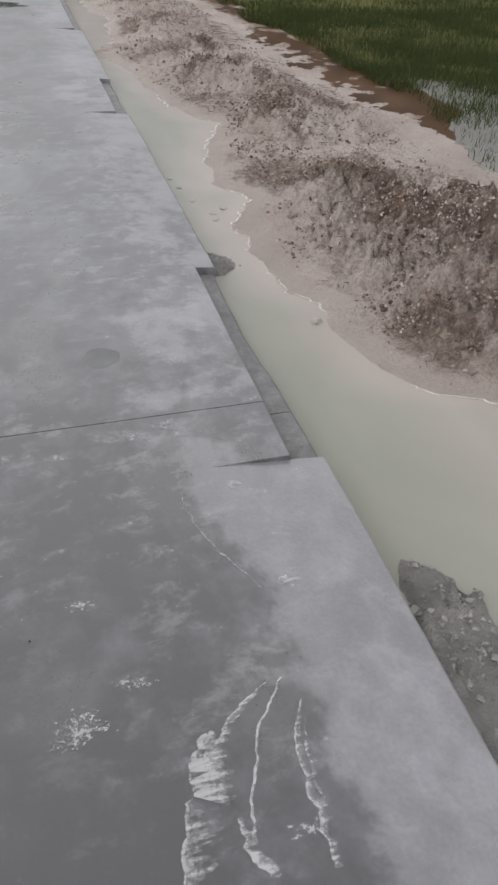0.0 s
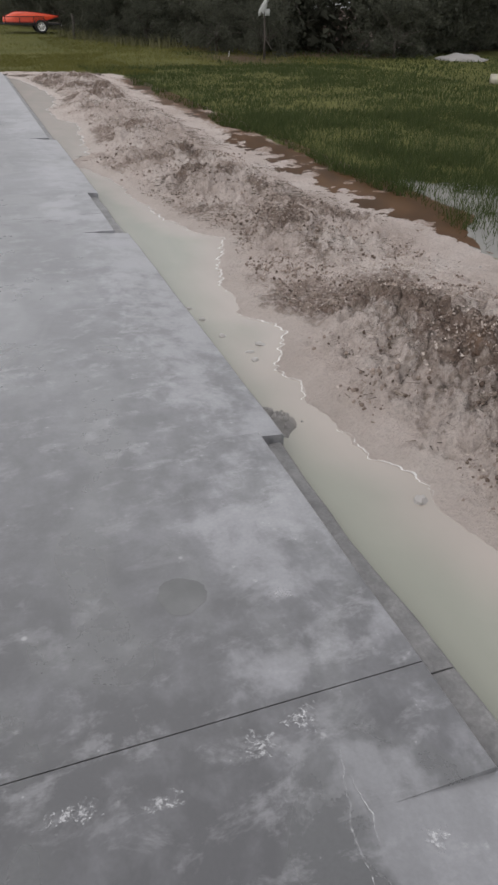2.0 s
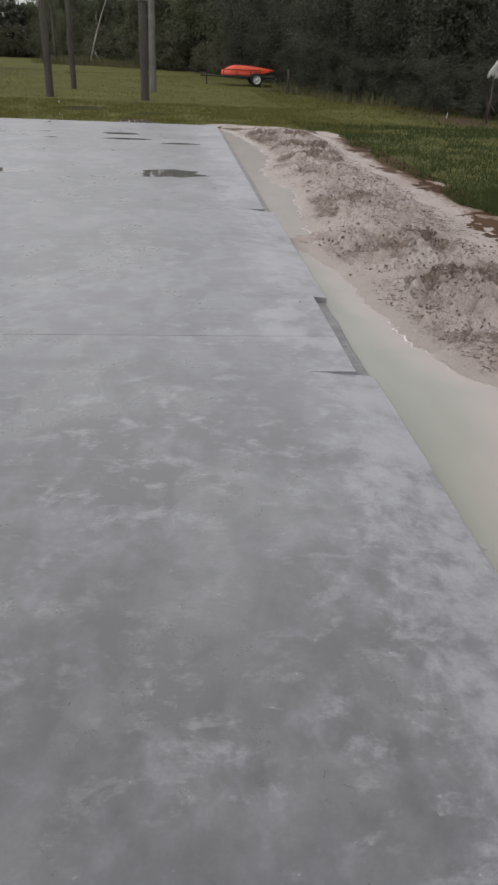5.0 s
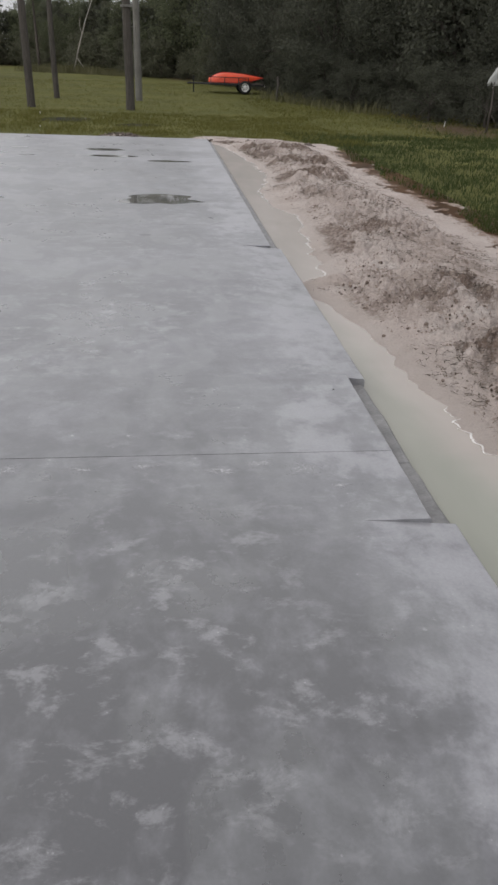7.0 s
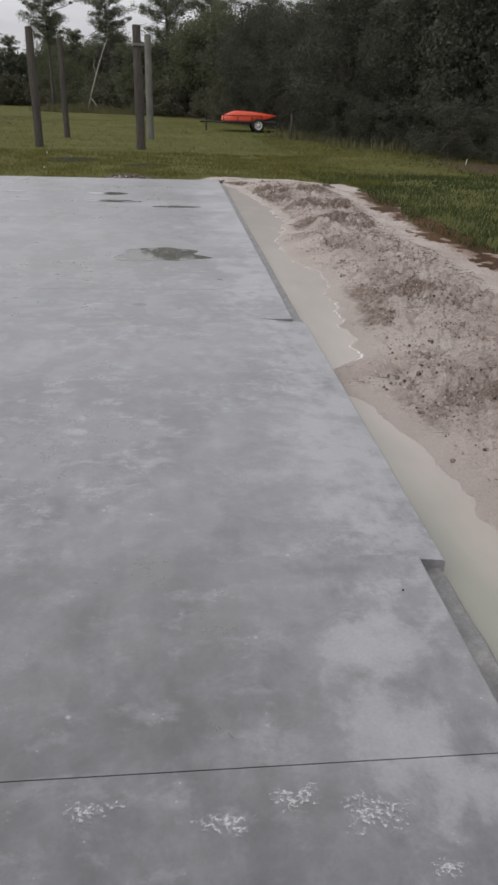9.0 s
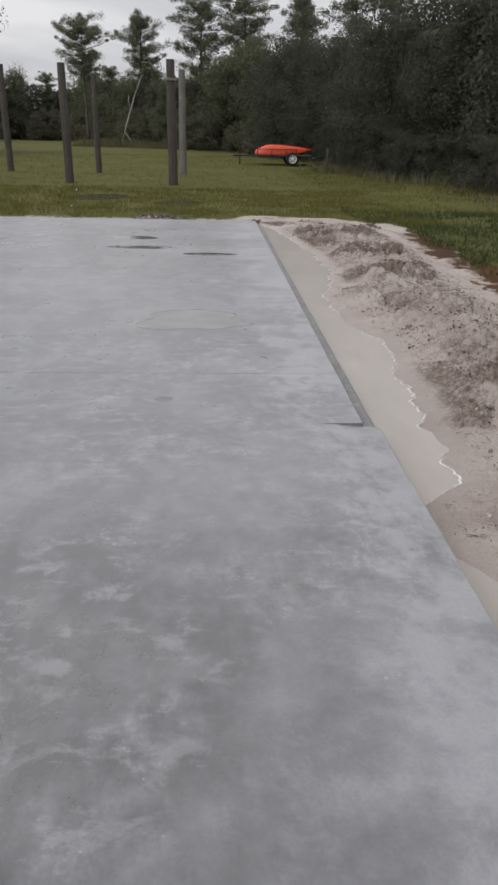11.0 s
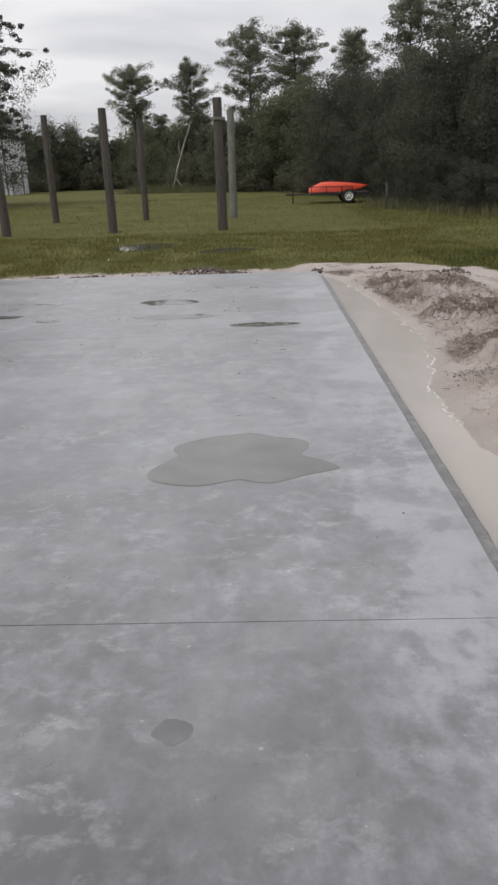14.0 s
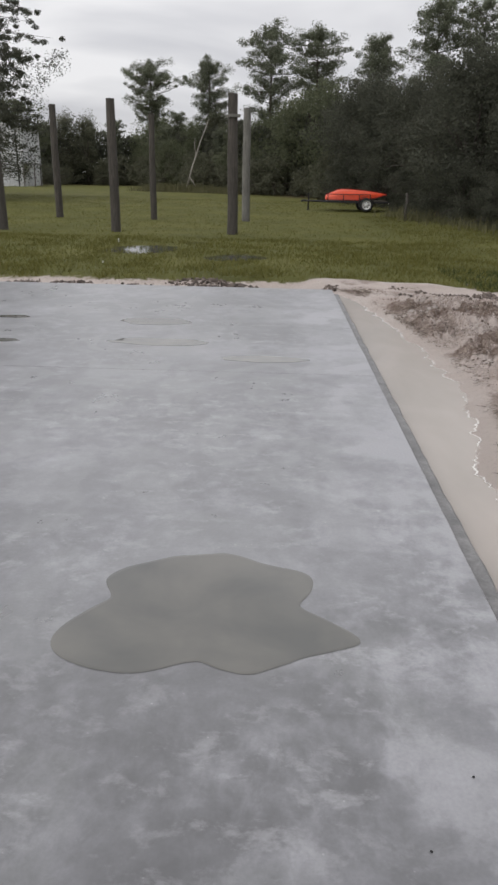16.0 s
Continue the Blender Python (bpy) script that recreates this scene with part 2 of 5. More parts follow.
def soil(n, link, bsdf):
    at = place(n, link)
    big = noise_at(n, link, at, 1.3, 5, 0.6, 0.5)
    mid = noise_at(n, link, at, 9.0, 7, 0.65, 0.6)
    fine = noise_at(n, link, at, 70.0, 5, 0.7)
    sand = ramp_of(n, link, big, [(0.3, (0.42, 0.35, 0.31)), (0.52, (0.54, 0.465, 0.425)), (0.7, (0.61, 0.55, 0.51))])
    sand = mix_of(n, link, 1.0, sand, ramp_of(n, link, fine, [(0.28, 0.66), (0.5, 1.0), (0.72, 1.10)]), "MULTIPLY")
    earth = ramp_of(n, link, mid, [(0.3, (0.060, 0.038, 0.029)), (0.5, (0.165, 0.116, 0.09)), (0.66, (0.40, 0.335, 0.29))])
    earth = mix_of(n, link, 1.0, earth, ramp_of(n, link, fine, [(0.3, 0.55), (0.6, 1.15)]), "MULTIPLY")
    crumb = noise_at(n, link, at, 24.0, 6, 0.7, 0.4)
    rough = math_of(n, link, "ADD", math_of(n, link, "MULTIPLY", mid, 0.5), math_of(n, link, "MULTIPLY", crumb, 0.5))
    dirt = math_of(n, link, "ADD", attr_of(n, "dirt"), math_of(n, link, "MULTIPLY", math_of(n, link, "SUBTRACT", rough, 0.5), 2.9))
    base = mix_of(n, link, ramp_of(n, link, dirt, [(0.42, 0.0), (0.88, 0.92)]), sand, earth)
    base = mix_of(n, link, math_of(n, link, "MULTIPLY", attr_of(n, "wet"), 0.55), base, (0.47, 0.412, 0.372))
    iron = math_of(n, link, "ADD", attr_of(n, "rust"), math_of(n, link, "MULTIPLY", math_of(n, link, "SUBTRACT", rough, 0.5), 2.6))
    base = mix_of(n, link, ramp_of(n, link, iron, [(0.5, 0.0), (1.0, 0.8)]), base, ramp_of(n, link, crumb, [(0.3, (0.10, 0.052, 0.026)), (0.7, (0.25, 0.145, 0.088))]))
    turf_big = noise_at(n, link, at, 0.35, 5, 0.6)
    turf_mid = noise_at(n, link, place(n, link, (1, 1, 1)), 4.0, 6, 0.7)
    turf = ramp_of(n, link, math_of(n, link, "ADD", math_of(n, link, "MULTIPLY", turf_big, 0.6), math_of(n, link, "MULTIPLY", turf_mid, 0.4)),
                   [(0.3, (0.074, 0.080, 0.020)), (0.5, (0.119, 0.121, 0.031)), (0.7, (0.170, 0.161, 0.046))])
    turf = mix_of(n, link, 1.0, turf, ramp_of(n, link, fine, [(0.3, 0.6), (0.65, 1.15)]), "MULTIPLY")
    green = math_of(n, link, "ADD", attr_of(n, "grass"), math_of(n, link, "MULTIPLY", math_of(n, link, "SUBTRACT", mid, 0.5), 0.9))
    base = mix_of(n, link, ramp_of(n, link, green, [(0.4, 0.0), (0.6, 1.0)]), base, turf)
    litter = ramp_of(n, link, mid, [(0.3, (0.04, 0.025, 0.018)), (0.6, (0.10, 0.058, 0.042)), (0.75, (0.15, 0.10, 0.07))])
    base = mix_of(n, link, attr_of(n, "litter"), base, litter)
    muck = ramp_of(n, link, mid, [(0.3, (0.20, 0.195, 0.187)), (0.6, (0.315, 0.302, 0.288)), (0.75, (0.40, 0.382, 0.362))])
    base = mix_of(n, link, attr_of(n, "mud"), base, muck)
    link(base, bsdf.inputs["Base Color"])
    link(ramp_of(n, link, attr_of(n, "wet"), [(0.0, 0.95), (1.0, 0.55)]), bsdf.inputs["Roughness"])
    bsdf.inputs["Specular IOR Level"].default_value = 0.25
    bump_of(n, link, bsdf, math_of(n, link, "ADD", math_of(n, link, "ADD", mid, math_of(n, link, "MULTIPLY", crumb, 0.8)), math_of(n, link, "MULTIPLY", fine, 0.5)), 0.9, 0.04)


def water_look(near, far, rough=0.06, spec=0.5, patch=0.14):
    """near: deep or close to the slab; far: shallow over sand (attribute shoal)."""
    def build(n, link, bsdf):
        at = place(n, link)
        cloudy = noise_at(n, link, place(n, link, (1, 0.5, 1)), 2.2, 4, 0.5, 0.5)
        shoal = math_of(n, link, "ADD", attr_of(n, "shoal"), math_of(n, link, "MULTIPLY", math_of(n, link, "SUBTRACT", cloudy, 0.5), 0.5), True)
        tone = mix_of(n, link, shoal, near, far)
        tone = mix_of(n, link, 1.0, tone, ramp_of(n, link, cloudy, [(0.3, 1.0 - patch), (0.7, 1.0 + patch * 0.6)]), "MULTIPLY")
        link(tone, bsdf.inputs["Base Color"])
        bsdf.inputs["Roughness"].default_value = rough
        bsdf.inputs["IOR"].default_value = 1.33
        bsdf.inputs["Specular IOR Level"].default_value = spec
        bump_of(n, link, bsdf, noise_at(n, link, at, 5.0, 2), 0.03, 0.01)
    return build


def puddle_look(n, link, bsdf):
    cloudy = noise_at(n, link, place(n, link), 3.0, 4, 0.5, 0.3)
    link(ramp_of(n, link, cloudy, [(0.35, (0.122, 0.123, 0.117)), (0.65, (0.170, 0.166, 0.152))]), bsdf.inputs["Base Color"])
    bsdf.inputs["Roughness"].default_value = 0.015
    bsdf.inputs["IOR"].default_value = 1.33


def varied(low, high, rough=0.8, scale=4.0, spec=0.25, through_light=0.0):
    def build(n, link, bsdf):
        island = n("ShaderNodeNewGeometry").outputs["Random Per Island"]
        link(mix_of(n, link, island, low, high), bsdf.inputs["Base Color"])
        bsdf.inputs["Roughness"].default_value = rough
        bsdf.inputs["Specular IOR Level"].default_value = spec
        if through_light:
            thin = n("ShaderNodeBsdfTranslucent")
            link(mix_of(n, link, island, low, high), thin.inputs["Color"])
            blend = n("ShaderNodeMixShader", Fac=through_light)
            link(bsdf.outputs[0], blend.inputs[1])
            link(thin.outputs[0], blend.inputs[2])
            link(blend.outputs[0], [q for q in bsdf.id_data.nodes if q.type == "OUTPUT_MATERIAL"][0].inputs["Surface"])
    return build


def grained(low, high, rough=0.85, stretch=(6, 6, 0.6), scale=5.0, local=True, strength=0.4):
    def build(n, link, bsdf):
        at = place(n, link, stretch, local)
        grain = noise_at(n, link, at, scale, 6, 0.65, 0.4)
        stain = noise_at(n, link, place(n, link, (1, 1, 1), local), 1.1, 4)
        base = ramp_of(n, link, grain, [(0.3, low), (0.7, high)])
        base = mix_of(n, link, 1.0, base, ramp_of(n, link, stain, [(0.3, 0.72), (0.7, 1.12)]), "MULTIPLY")
        link(base, bsdf.inputs["Base Color"])
        bsdf.inputs["Roughness"].default_value = rough
        bump_of(n, link, bsdf, grain, strength, 0.02)
    return build


def plain(color, rough=0.5, metal=0.0):
    def build(n, link, bsdf):
        worn = noise_at(n, link, place(n, link, local=True), 6.0, 5)
        low = tuple(c * 0.78 for c in color)
        link(ramp_of(n, link, worn, [(0.3, low), (0.65, color)]), bsdf.inputs["Base Color"])
        bsdf.inputs["Roughness"].default_value = rough
        bsdf.inputs["Metallic"].default_value = metal
    return build


M_CONCRETE = material("concrete", concrete)
M_LEDGE = material("wet concrete", wet_concrete)
M_JOINT = material("joint", joint_dark)
M_SLURRY = material("dried slurry", slurry)
M_SPLAT = material("dried splatter", splatter)
M_SOIL = material("soil", soil)
M_TRENCH = material("milky water", water_look((0.295, 0.301, 0.256), (0.385, 0.345, 0.311), 0.24, 0.4, patch=0.06))
M_BROWN = material("tannin water", water_look((0.080, 0.041, 0.019), (0.098, 0.052, 0.024), 0.3, 0.08, 0.4))
M_CLEAR = material("marsh water", water_look((0.08, 0.085, 0.075), (0.08, 0.08, 0.06), 0.02))
M_MARSH = material("standing water", water_look((0.28, 0.28, 0.27), (0.33, 0.32, 0.30), 0.03))
M_PUDDLE = material("puddle", puddle_look)
M_DAMP = material("damp concrete", grained((0.135, 0.138, 0.138), (0.180, 0.182, 0.182), 0.34, (1, 1, 1), 9.0, True, 0.03))
M_RAG = material("weathered sheet", plain((0.40, 0.41, 0.39), 0.8))
M_FOAM = material("foam", varied((0.66, 0.64, 0.61), (0.74, 0.72, 0.69)))
M_CLOD = material("clods", varied((0.26, 0.205, 0.175), (0.60, 0.53, 0.48), 0.95))
M_EARTH = material("earth crumbs", varied((0.085, 0.060, 0.047), (0.34, 0.275, 0.235), 0.95))
M_DARKEARTH = material("dark earth", varied((0.045, 0.036, 0.030), (0.20, 0.165, 0.145), 0.95))
M_MUD = material("mud", varied((0.19, 0.185, 0.178), (0.38, 0.362, 0.345), 0.6))
M_STRAW = material("dark strands", varied((0.05, 0.04, 0.032), (0.20, 0.165, 0.13), 0.9))
M_BLADE = material("grass", varied((0.042, 0.060, 0.022), (0.080, 0.098, 0.036), 0.8, spec=0.1, through_light=0.3))
M_LAWN = material("lawn grass", varied((0.108, 0.108, 0.030), (0.158, 0.148, 0.046), 0.8, spec=0.1, through_light=0.3))
M_REED = material("dry grass", varied((0.095, 0.095, 0.045), (0.155, 0.145, 0.075), 0.85))
M_PINE = material("pine needles", varied((0.124, 0.137, 0.094), (0.190, 0.202, 0.142), 0.8, spec=0.1, through_light=0.3))
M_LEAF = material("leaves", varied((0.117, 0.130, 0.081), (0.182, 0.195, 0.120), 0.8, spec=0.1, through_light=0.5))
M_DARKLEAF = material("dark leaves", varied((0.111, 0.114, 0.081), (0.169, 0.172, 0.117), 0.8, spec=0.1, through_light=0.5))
# darker copy of the leaf colours: the wood's shade is put into them
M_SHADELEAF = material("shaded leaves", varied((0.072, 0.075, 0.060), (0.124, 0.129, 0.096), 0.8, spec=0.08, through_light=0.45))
M_BARK = material("bark", grained((0.045, 0.038, 0.032), (0.13, 0.11, 0.095), 0.95))
M_SNAG = material("bare wood", grained((0.25, 0.23, 0.20), (0.45, 0.42, 0.37), 0.9))
M_POST = material("weathered pole", grained((0.036, 0.032, 0.027), (0.100, 0.088, 0.075), 0.9))
M_PALEPOST = material("pale pole", grained((0.11, 0.107, 0.096), (0.22, 0.212, 0.19), 0.9))

# ---- mesh tools ----


def ob_from(name, verts, faces, mat, parent=None, label="", attrs=None, shade=False):
    me = bpy.data.meshes.new(name)
    me.from_pydata([tuple(v) for v in verts], [], [tuple(f) for f in faces])
    me.materials.append(mat)
    for key, values in (attrs or {}).items():
        a = me.attributes.new(key, "FLOAT", "POINT")
        a.data.foreach_set("value", np.asarray(values, np.float32))
    if shade:
        me.polygons.foreach_set("use_smooth", np.ones(len(me.polygons), bool))
    me.update()
    ob = new(name, me)
    ob.parent = parent
    if label:
        ob["label"] = label
    return ob


def tris_ob(name, verts, mat, parent=None, label=""):
    """Loose triangles: verts is (count, 3, 3)."""
    v = np.asarray(verts, float).reshape(-1, 3)
    me = bpy.data.meshes.new(name)
    k = len(v) // 3
    me.vertices.add(3 * k)
    me.vertices.foreach_set("co", v.astype(np.float32).ravel())
    me.loops.add(3 * k)
    me.loops.foreach_set("vertex_index", np.arange(3 * k, dtype=np.int32))
    me.polygons.add(k)
    me.polygons.foreach_set("loop_start", np.arange(0, 3 * k, 3, dtype=np.int32))
    me.materials.append(mat)
    me.update(calc_edges=True)
    ob = new(name, me)
    ob.parent = parent
    if label:
        ob["label"] = label
    return ob


def part(name, bm, mat, parent, label="", shade=False):
    me = bpy.data.meshes.new(name)
    bm.to_mesh(me)
    bm.free()
    me.materials.append(mat)
    if shade:
        me.polygons.foreach_set("use_smooth", np.ones(len(me.polygons), bool))
    ob = new(name, me)
    ob.parent = parent
    if label:
        ob["label"] = label
    return ob


def boxes(*specs, bevel=0.0):
    """One bmesh of boxes: (x0, y0, z0, x1, y1, z1) each."""
    bm = bmesh.new()
    for x0, y0, z0, x1, y1, z1 in specs:
        m = Matrix.Translation(((x0 + x1) / 2, (y0 + y1) / 2, (z0 + z1) / 2)) @ Matrix.Diagonal((x1 - x0, y1 - y0, z1 - z0, 1))
        bmesh.ops.create_cube(bm, size=1, matrix=m)
    if bevel:
        bmesh.ops.bevel(bm, geom=bm.edges[:], offset=bevel, segments=1, affect="EDGES")
    return bm


def tube(path, radii, sides=10, cap=True, wobble=0.0, seed=0):
    """A tapered tube along points; gives verts, faces."""
    path = [Vector(p) for p in path]
    verts, faces = [], []
    rng = random.Random(seed)
    for i, (p, r) in enumerate(zip(path, radii)):
        d = (path[min(i + 1, len(path) - 1)] - path[max(i - 1, 0)]).normalized()
        a = d.cross(Vector((0.13, 0.97, 0.21))).normalized()
        b = d.cross(a)
        for k in range(sides):
            ang = 2 * math.pi * k / sides
            rr = r * (1 + wobble * (rng.random() - 0.5))
            verts.append(p + a * (rr * math.cos(ang)) + b * (rr * math.sin(ang)))
    for i in range(len(path) - 1):
        for k in range(sides):
            k2 = (k + 1) % sides
            faces.append((i * sides + k, i * sides + k2, (i + 1) * sides + k2, (i + 1) * sides + k))
    if cap:
        faces.append(tuple(range(sides - 1, -1, -1)))
        faces.append(tuple((len(path) - 1) * sides + k for k in range(sides)))
    return verts, faces


def joined(pieces):
    verts, faces = [], []
    for v, f in pieces:
        o = len(verts)
        verts += list(v)
        faces += [tuple(i + o for i in face) for face in f]
    return verts, faces


def empty(name, x, y, z, label, category, group="", turn=0.0):
    ob = new(name)
    ob.matrix_world = pose(x, y, z, 0, 0, turn)
    return tagged(ob, label, category, group)


# ---- ground: one sheet from the trench to the horizon ----
SHORE_Y = (-3, 1.2, 2.0, 2.5, 2.65, 2.85, 3.2, 3.56, 3.78, 4.23, 4.54, 4.99, 5.37, 6.1, 6.9, 7.3, 8.15, 8.6, 9.3, 9.9, 10.3, 10.55, 10.85, 11.5, 12.6, 13.3, 13.7, 14.1, 15.3, 16.4, 17.4, 18.7, 20.5, 21.9, 22.4)
SHORE_X = (2.5, 2.5, 2.25, 1.92, 1.66, 1.55, 1.49, 1.45, 1.31, 1.36, 1.33, 1.52, 1.38, 1.52, 1.74, 1.55, 1.42, 1.38, 1.32, 1.20, 1.05, 1.06, 1.33, 1.39, 1.45, 1.57, 1.56, 1.40, 1.32, 1.56, 1.65, 1.60, 1.42, 1.22, 1.0)
MOUNDS = ((2.42, 3.72, 0.215, 0.44, 0.62), (2.15, 4.75, 0.085, 0.26, 0.34), (2.22, 6.75, 0.12, 0.30, 0.36), (2.15, 8.6, 0.05, 0.45, 0.6),
          (2.45, 10.2, 0.06, 0.4, 0.5), (2.55, 12.3, 0.05, 0.45, 0.6), (2.75, 14.7, 0.07, 0.35, 0.35), (2.5, 16.6, 0.05, 0.4, 0.5),
          (2.5, 18.3, 0.06, 0.45, 0.5), (2.45, 20.3, 0.08, 0.75, 0.9), (3.0, 21.3, 0.06, 0.5, 0.5))


def shore(y):
    y = np.asarray(y, float)
    return np.interp(y, SHORE_Y, SHORE_X) + (fbm(y * 5.5, 3.3 + 0 * y, 5, 4) - 0.5) * 0.19


def field_level(y):
    return np.interp(y, (-400, 22, 26, 34, 42, 47, 52, 70, 85, 130, 1500), (-0.15, -0.15, -0.19, -0.2, -0.18, -0.06, 0.06, 0.3, 0.4, 0.55, 1.0))


def zones(x, y):
    x, y = np.asarray(x, float), np.asarray(y, float)
    edge = 3.86 + (fbm(x * 0 + y * 0.9, x * 0.7, 21, 4) - 0.5) * 0.9
    edge = np.where(y < 7.5, edge - 0.15 * (7.5 - y), edge)
    side = smooth(-0.16, 0.16, x - edge)
    front = 23.95 + (fbm(x * 1.1, y * 1.1, 22, 4) - 0.5) * 1.3 - 0.8 * smooth(1.0, 4.2, x)
    far = smooth(-0.3, 0.35, y - front)
    return np.maximum(side, far)


def height(x, y):
    x, y = np.broadcast_arrays(np.asarray(x, float), np.asarray(y, float))
    u = x - shore(y)
    grass = zones(x, y)
    # sand flat between ridge and grass, with shallow dips that hold brown water
    flat = W_LEVEL + 0.016 + (fbm(x * 1.2, y * 0.8, 31, 4) - 0.5) * 0.03
    strip = np.exp(-((x - 3.68 + 0.10 * np.sin(y * 0.8)) / 0.34) ** 2) * smooth(5.8, 6.6, y) * (1 - smooth(20.5, 22, y))
    patchy = (fbm(x * 4.5, y * 6.0, 33, 5, 0.62) - 0.5) * 0.05
    flat = flat - strip * (0.019 + 0.016 * smooth(3.5, 3.8, x) - patchy * 2.4)
    ridge = smooth(0, 0.55, u) * (1 - smooth(1.15, 1.75, u))
    h = ridge * (0.03 + 0.075 * fbm(x * 1.6, y * 1.2, 41, 3)) * (1 - 0.75 * np.exp(-((y - 5.55) / 0.5) ** 2))
    for mx, my, mh, sx, sy in MOUNDS:
        h = h + mh * np.exp(-((x - mx) / sx) ** 2 - ((y - my) / sy) ** 2) * smooth(0.05, 0.4, u)
    clod = np.sqrt(np.clip(np.abs(fbm(x * 5.5, y * 5.5, 51, 4) - 0.5) * 5, 0, 1))
    clod2 = np.sqrt(np.clip(np.abs(fbm(x * 13, y * 13, 55, 3) - 0.5) * 5, 0, 1)) - 0.6
    rough = smooth(0.02, 0.10, h)
    lump = fbm(x * 3.3, y * 3.3, 57, 3) - 0.5
    clod3 = np.sqrt(np.clip(np.abs(fbm(x * 22, y * 22, 59, 2) - 0.5) * 5, 0, 1)) - 0.6
    h = h + rough * (0.095 * (clod - 0.6) + 0.062 * clod2 + 0.022 * clod3 + 0.10 * lump - 0.012)
    h = h + (1 + 1.3 * np.exp(-((y - 3.8) / 1.4) ** 2)) * (0.022 * clod2 + 0.026 * (clod - 0.55) + 0.012 * clod3) * smooth(0.03, 0.2, u) * (1 - 0.6 * smooth(1.5, 1.9, u))
    h = h * (1 - smooth(20.9, 22.1, y))
    land = flat + h
    shelf = W_LEVEL + np.maximum(u, -2) * 0.10 + (0.012 + 0.022 * (clod - 0.5) + 0.012 * clod2) * smooth(0.02, 0.16, u)
    land = np.where(u < 0.25, np.minimum(land, shelf), land)
    bed = W_LEVEL + np.maximum(u * 0.35, -0.16)
    z = np.where(u < 0, bed, land)
    # mud heaped against the slab
    heap = 0.30 * (0.45 + fbm(x * 4.5, y * 3.5, 67, 4)) * np.exp(-((x - 1.19) / 0.22) ** 2 - ((y - 1.33) / 0.56) ** 2) + 0.150 * np.exp(-((x - 1.06) / 0.13) ** 2 - ((y - 4.03) / 0.20) ** 2)
    z = z + heap * (0.74 + 0.35 * clod + 0.10 * clod2 + 0.08 * clod3)
    z = np.where((heap > 0.03) & (x < 1.6), np.minimum(z, -0.112 + 0.03 * (clod - 0.6) + 0.016 * clod2 + 0.010 * clod3 - 0.06 * smooth(1.15, 1.45, x)), z)
    # field
    turf = field_level(y) + (fbm(x * 0.35, y * 0.35, 61, 4) - 0.5) * 0.07 * smooth(0.0, 3.0, np.hypot(np.maximum(x - 4, 0), np.maximum(y - 23, 0)))
    marsh = np.exp(-((x - 4.5) / 1.0) ** 2 - ((y - 5.6) / 1.7) ** 2)
    turf = turf - marsh * (0.03 + 0.05 * (fbm(x * 3, y * 3, 63, 3) - 0.35))
    z = z - marsh * 0.03 * smooth(2.9, 3.4, x)
    for px, py, sx, sy in ((-3.1, 29.0, 0.75, 0.9), (-0.8, 27.7, 0.6, 0.55)):
        turf = turf - 0.10 * np.exp(-((x - px) / sx) ** 2 - ((y - py) / sy) ** 2)
    z = z * (1 - grass) + turf * grass
    # berm of spoil beyond the slab's far edge, and the bed under the slab
    berm = np.exp(-((y - 22.45) / 0.42) ** 2) * (1 - smooth(-0.4, 0.5, x))
    z = z + berm * (0.185 + 0.12 * (fbm(x * 1.5, y * 1.5, 71, 3) - 0.5) + 0.06 * (clod - 0.6) + 0.10 * np.exp(-((x + 0.95) / 0.5) ** 2))
    under = (1 - smooth(0.9, 1.02, x)) * (1 - smooth(21.6, 21.75, y))
    return z * (1 - under) + (-0.36) * under


def spaced(lo, a, b, hi, fine, grow):
    mid = list(np.arange(a, b, fine)) + [b]
    low, high, s = [], [], fine
    while not low or low[-1] > lo:
        s *= grow
        low.append((low[-1] if low else a) - s)
    s = fine
    while not high or high[-1] < hi:
        s *= grow
        high.append((high[-1] if high else b) + s)
    return np.array(low[::-1] + mid + high)


gx, gy = spaced(-900, 0.95, 4.2, 900, 0.02, 1.13), spaced(-600, 0.8, 23.2, 1500, 0.024, 1.12)
GX, GY = np.meshgrid(gx, gy)
GZ = height(GX, GY)
grassy = zones(GX, GY)
slope_u = GX - shore(GY)
dirt = np.zeros_like(GX)
for mx, my, mh, sx, sy in MOUNDS:
    dirt = np.maximum(dirt, min(1.0, mh * 8) * np.exp(-((GX - mx) / (sx * 1.05)) ** 2 - ((GY - my) / (sy * 1.05)) ** 2))
main = np.exp(-((GX - 2.45) / 0.6) ** 2 - ((GY - 3.75) / 0.8) ** 2)
dirt = np.clip(dirt * (0.80 - 0.2 * smooth(5, 8, GY)) * (1 - 0.25 * main) + 0.42 * np.exp(-((GX - 2.36) / 0.38) ** 2 - ((GY - 4.0) / 0.30) ** 2) + 0.4 * np.exp(-((GX - 2.72) / 0.2) ** 2 - ((GY - 3.55) / 0.5) ** 2) + 0.58 * smooth(0.02, 0.22, slope_u) * (1 - smooth(1.2, 1.7, slope_u)) * (0.35 + smooth(0.42, 0.66, fbm(GX * 1.7, GY * 1.7, 79, 4))) 
               + 0.9 * np.exp(-((GY - 22.5) / 0.4) ** 2) * (1 - smooth(0.8, 1.8, GX)) * fbm(GX * 1.2, GY, 75, 3), 0, 1)
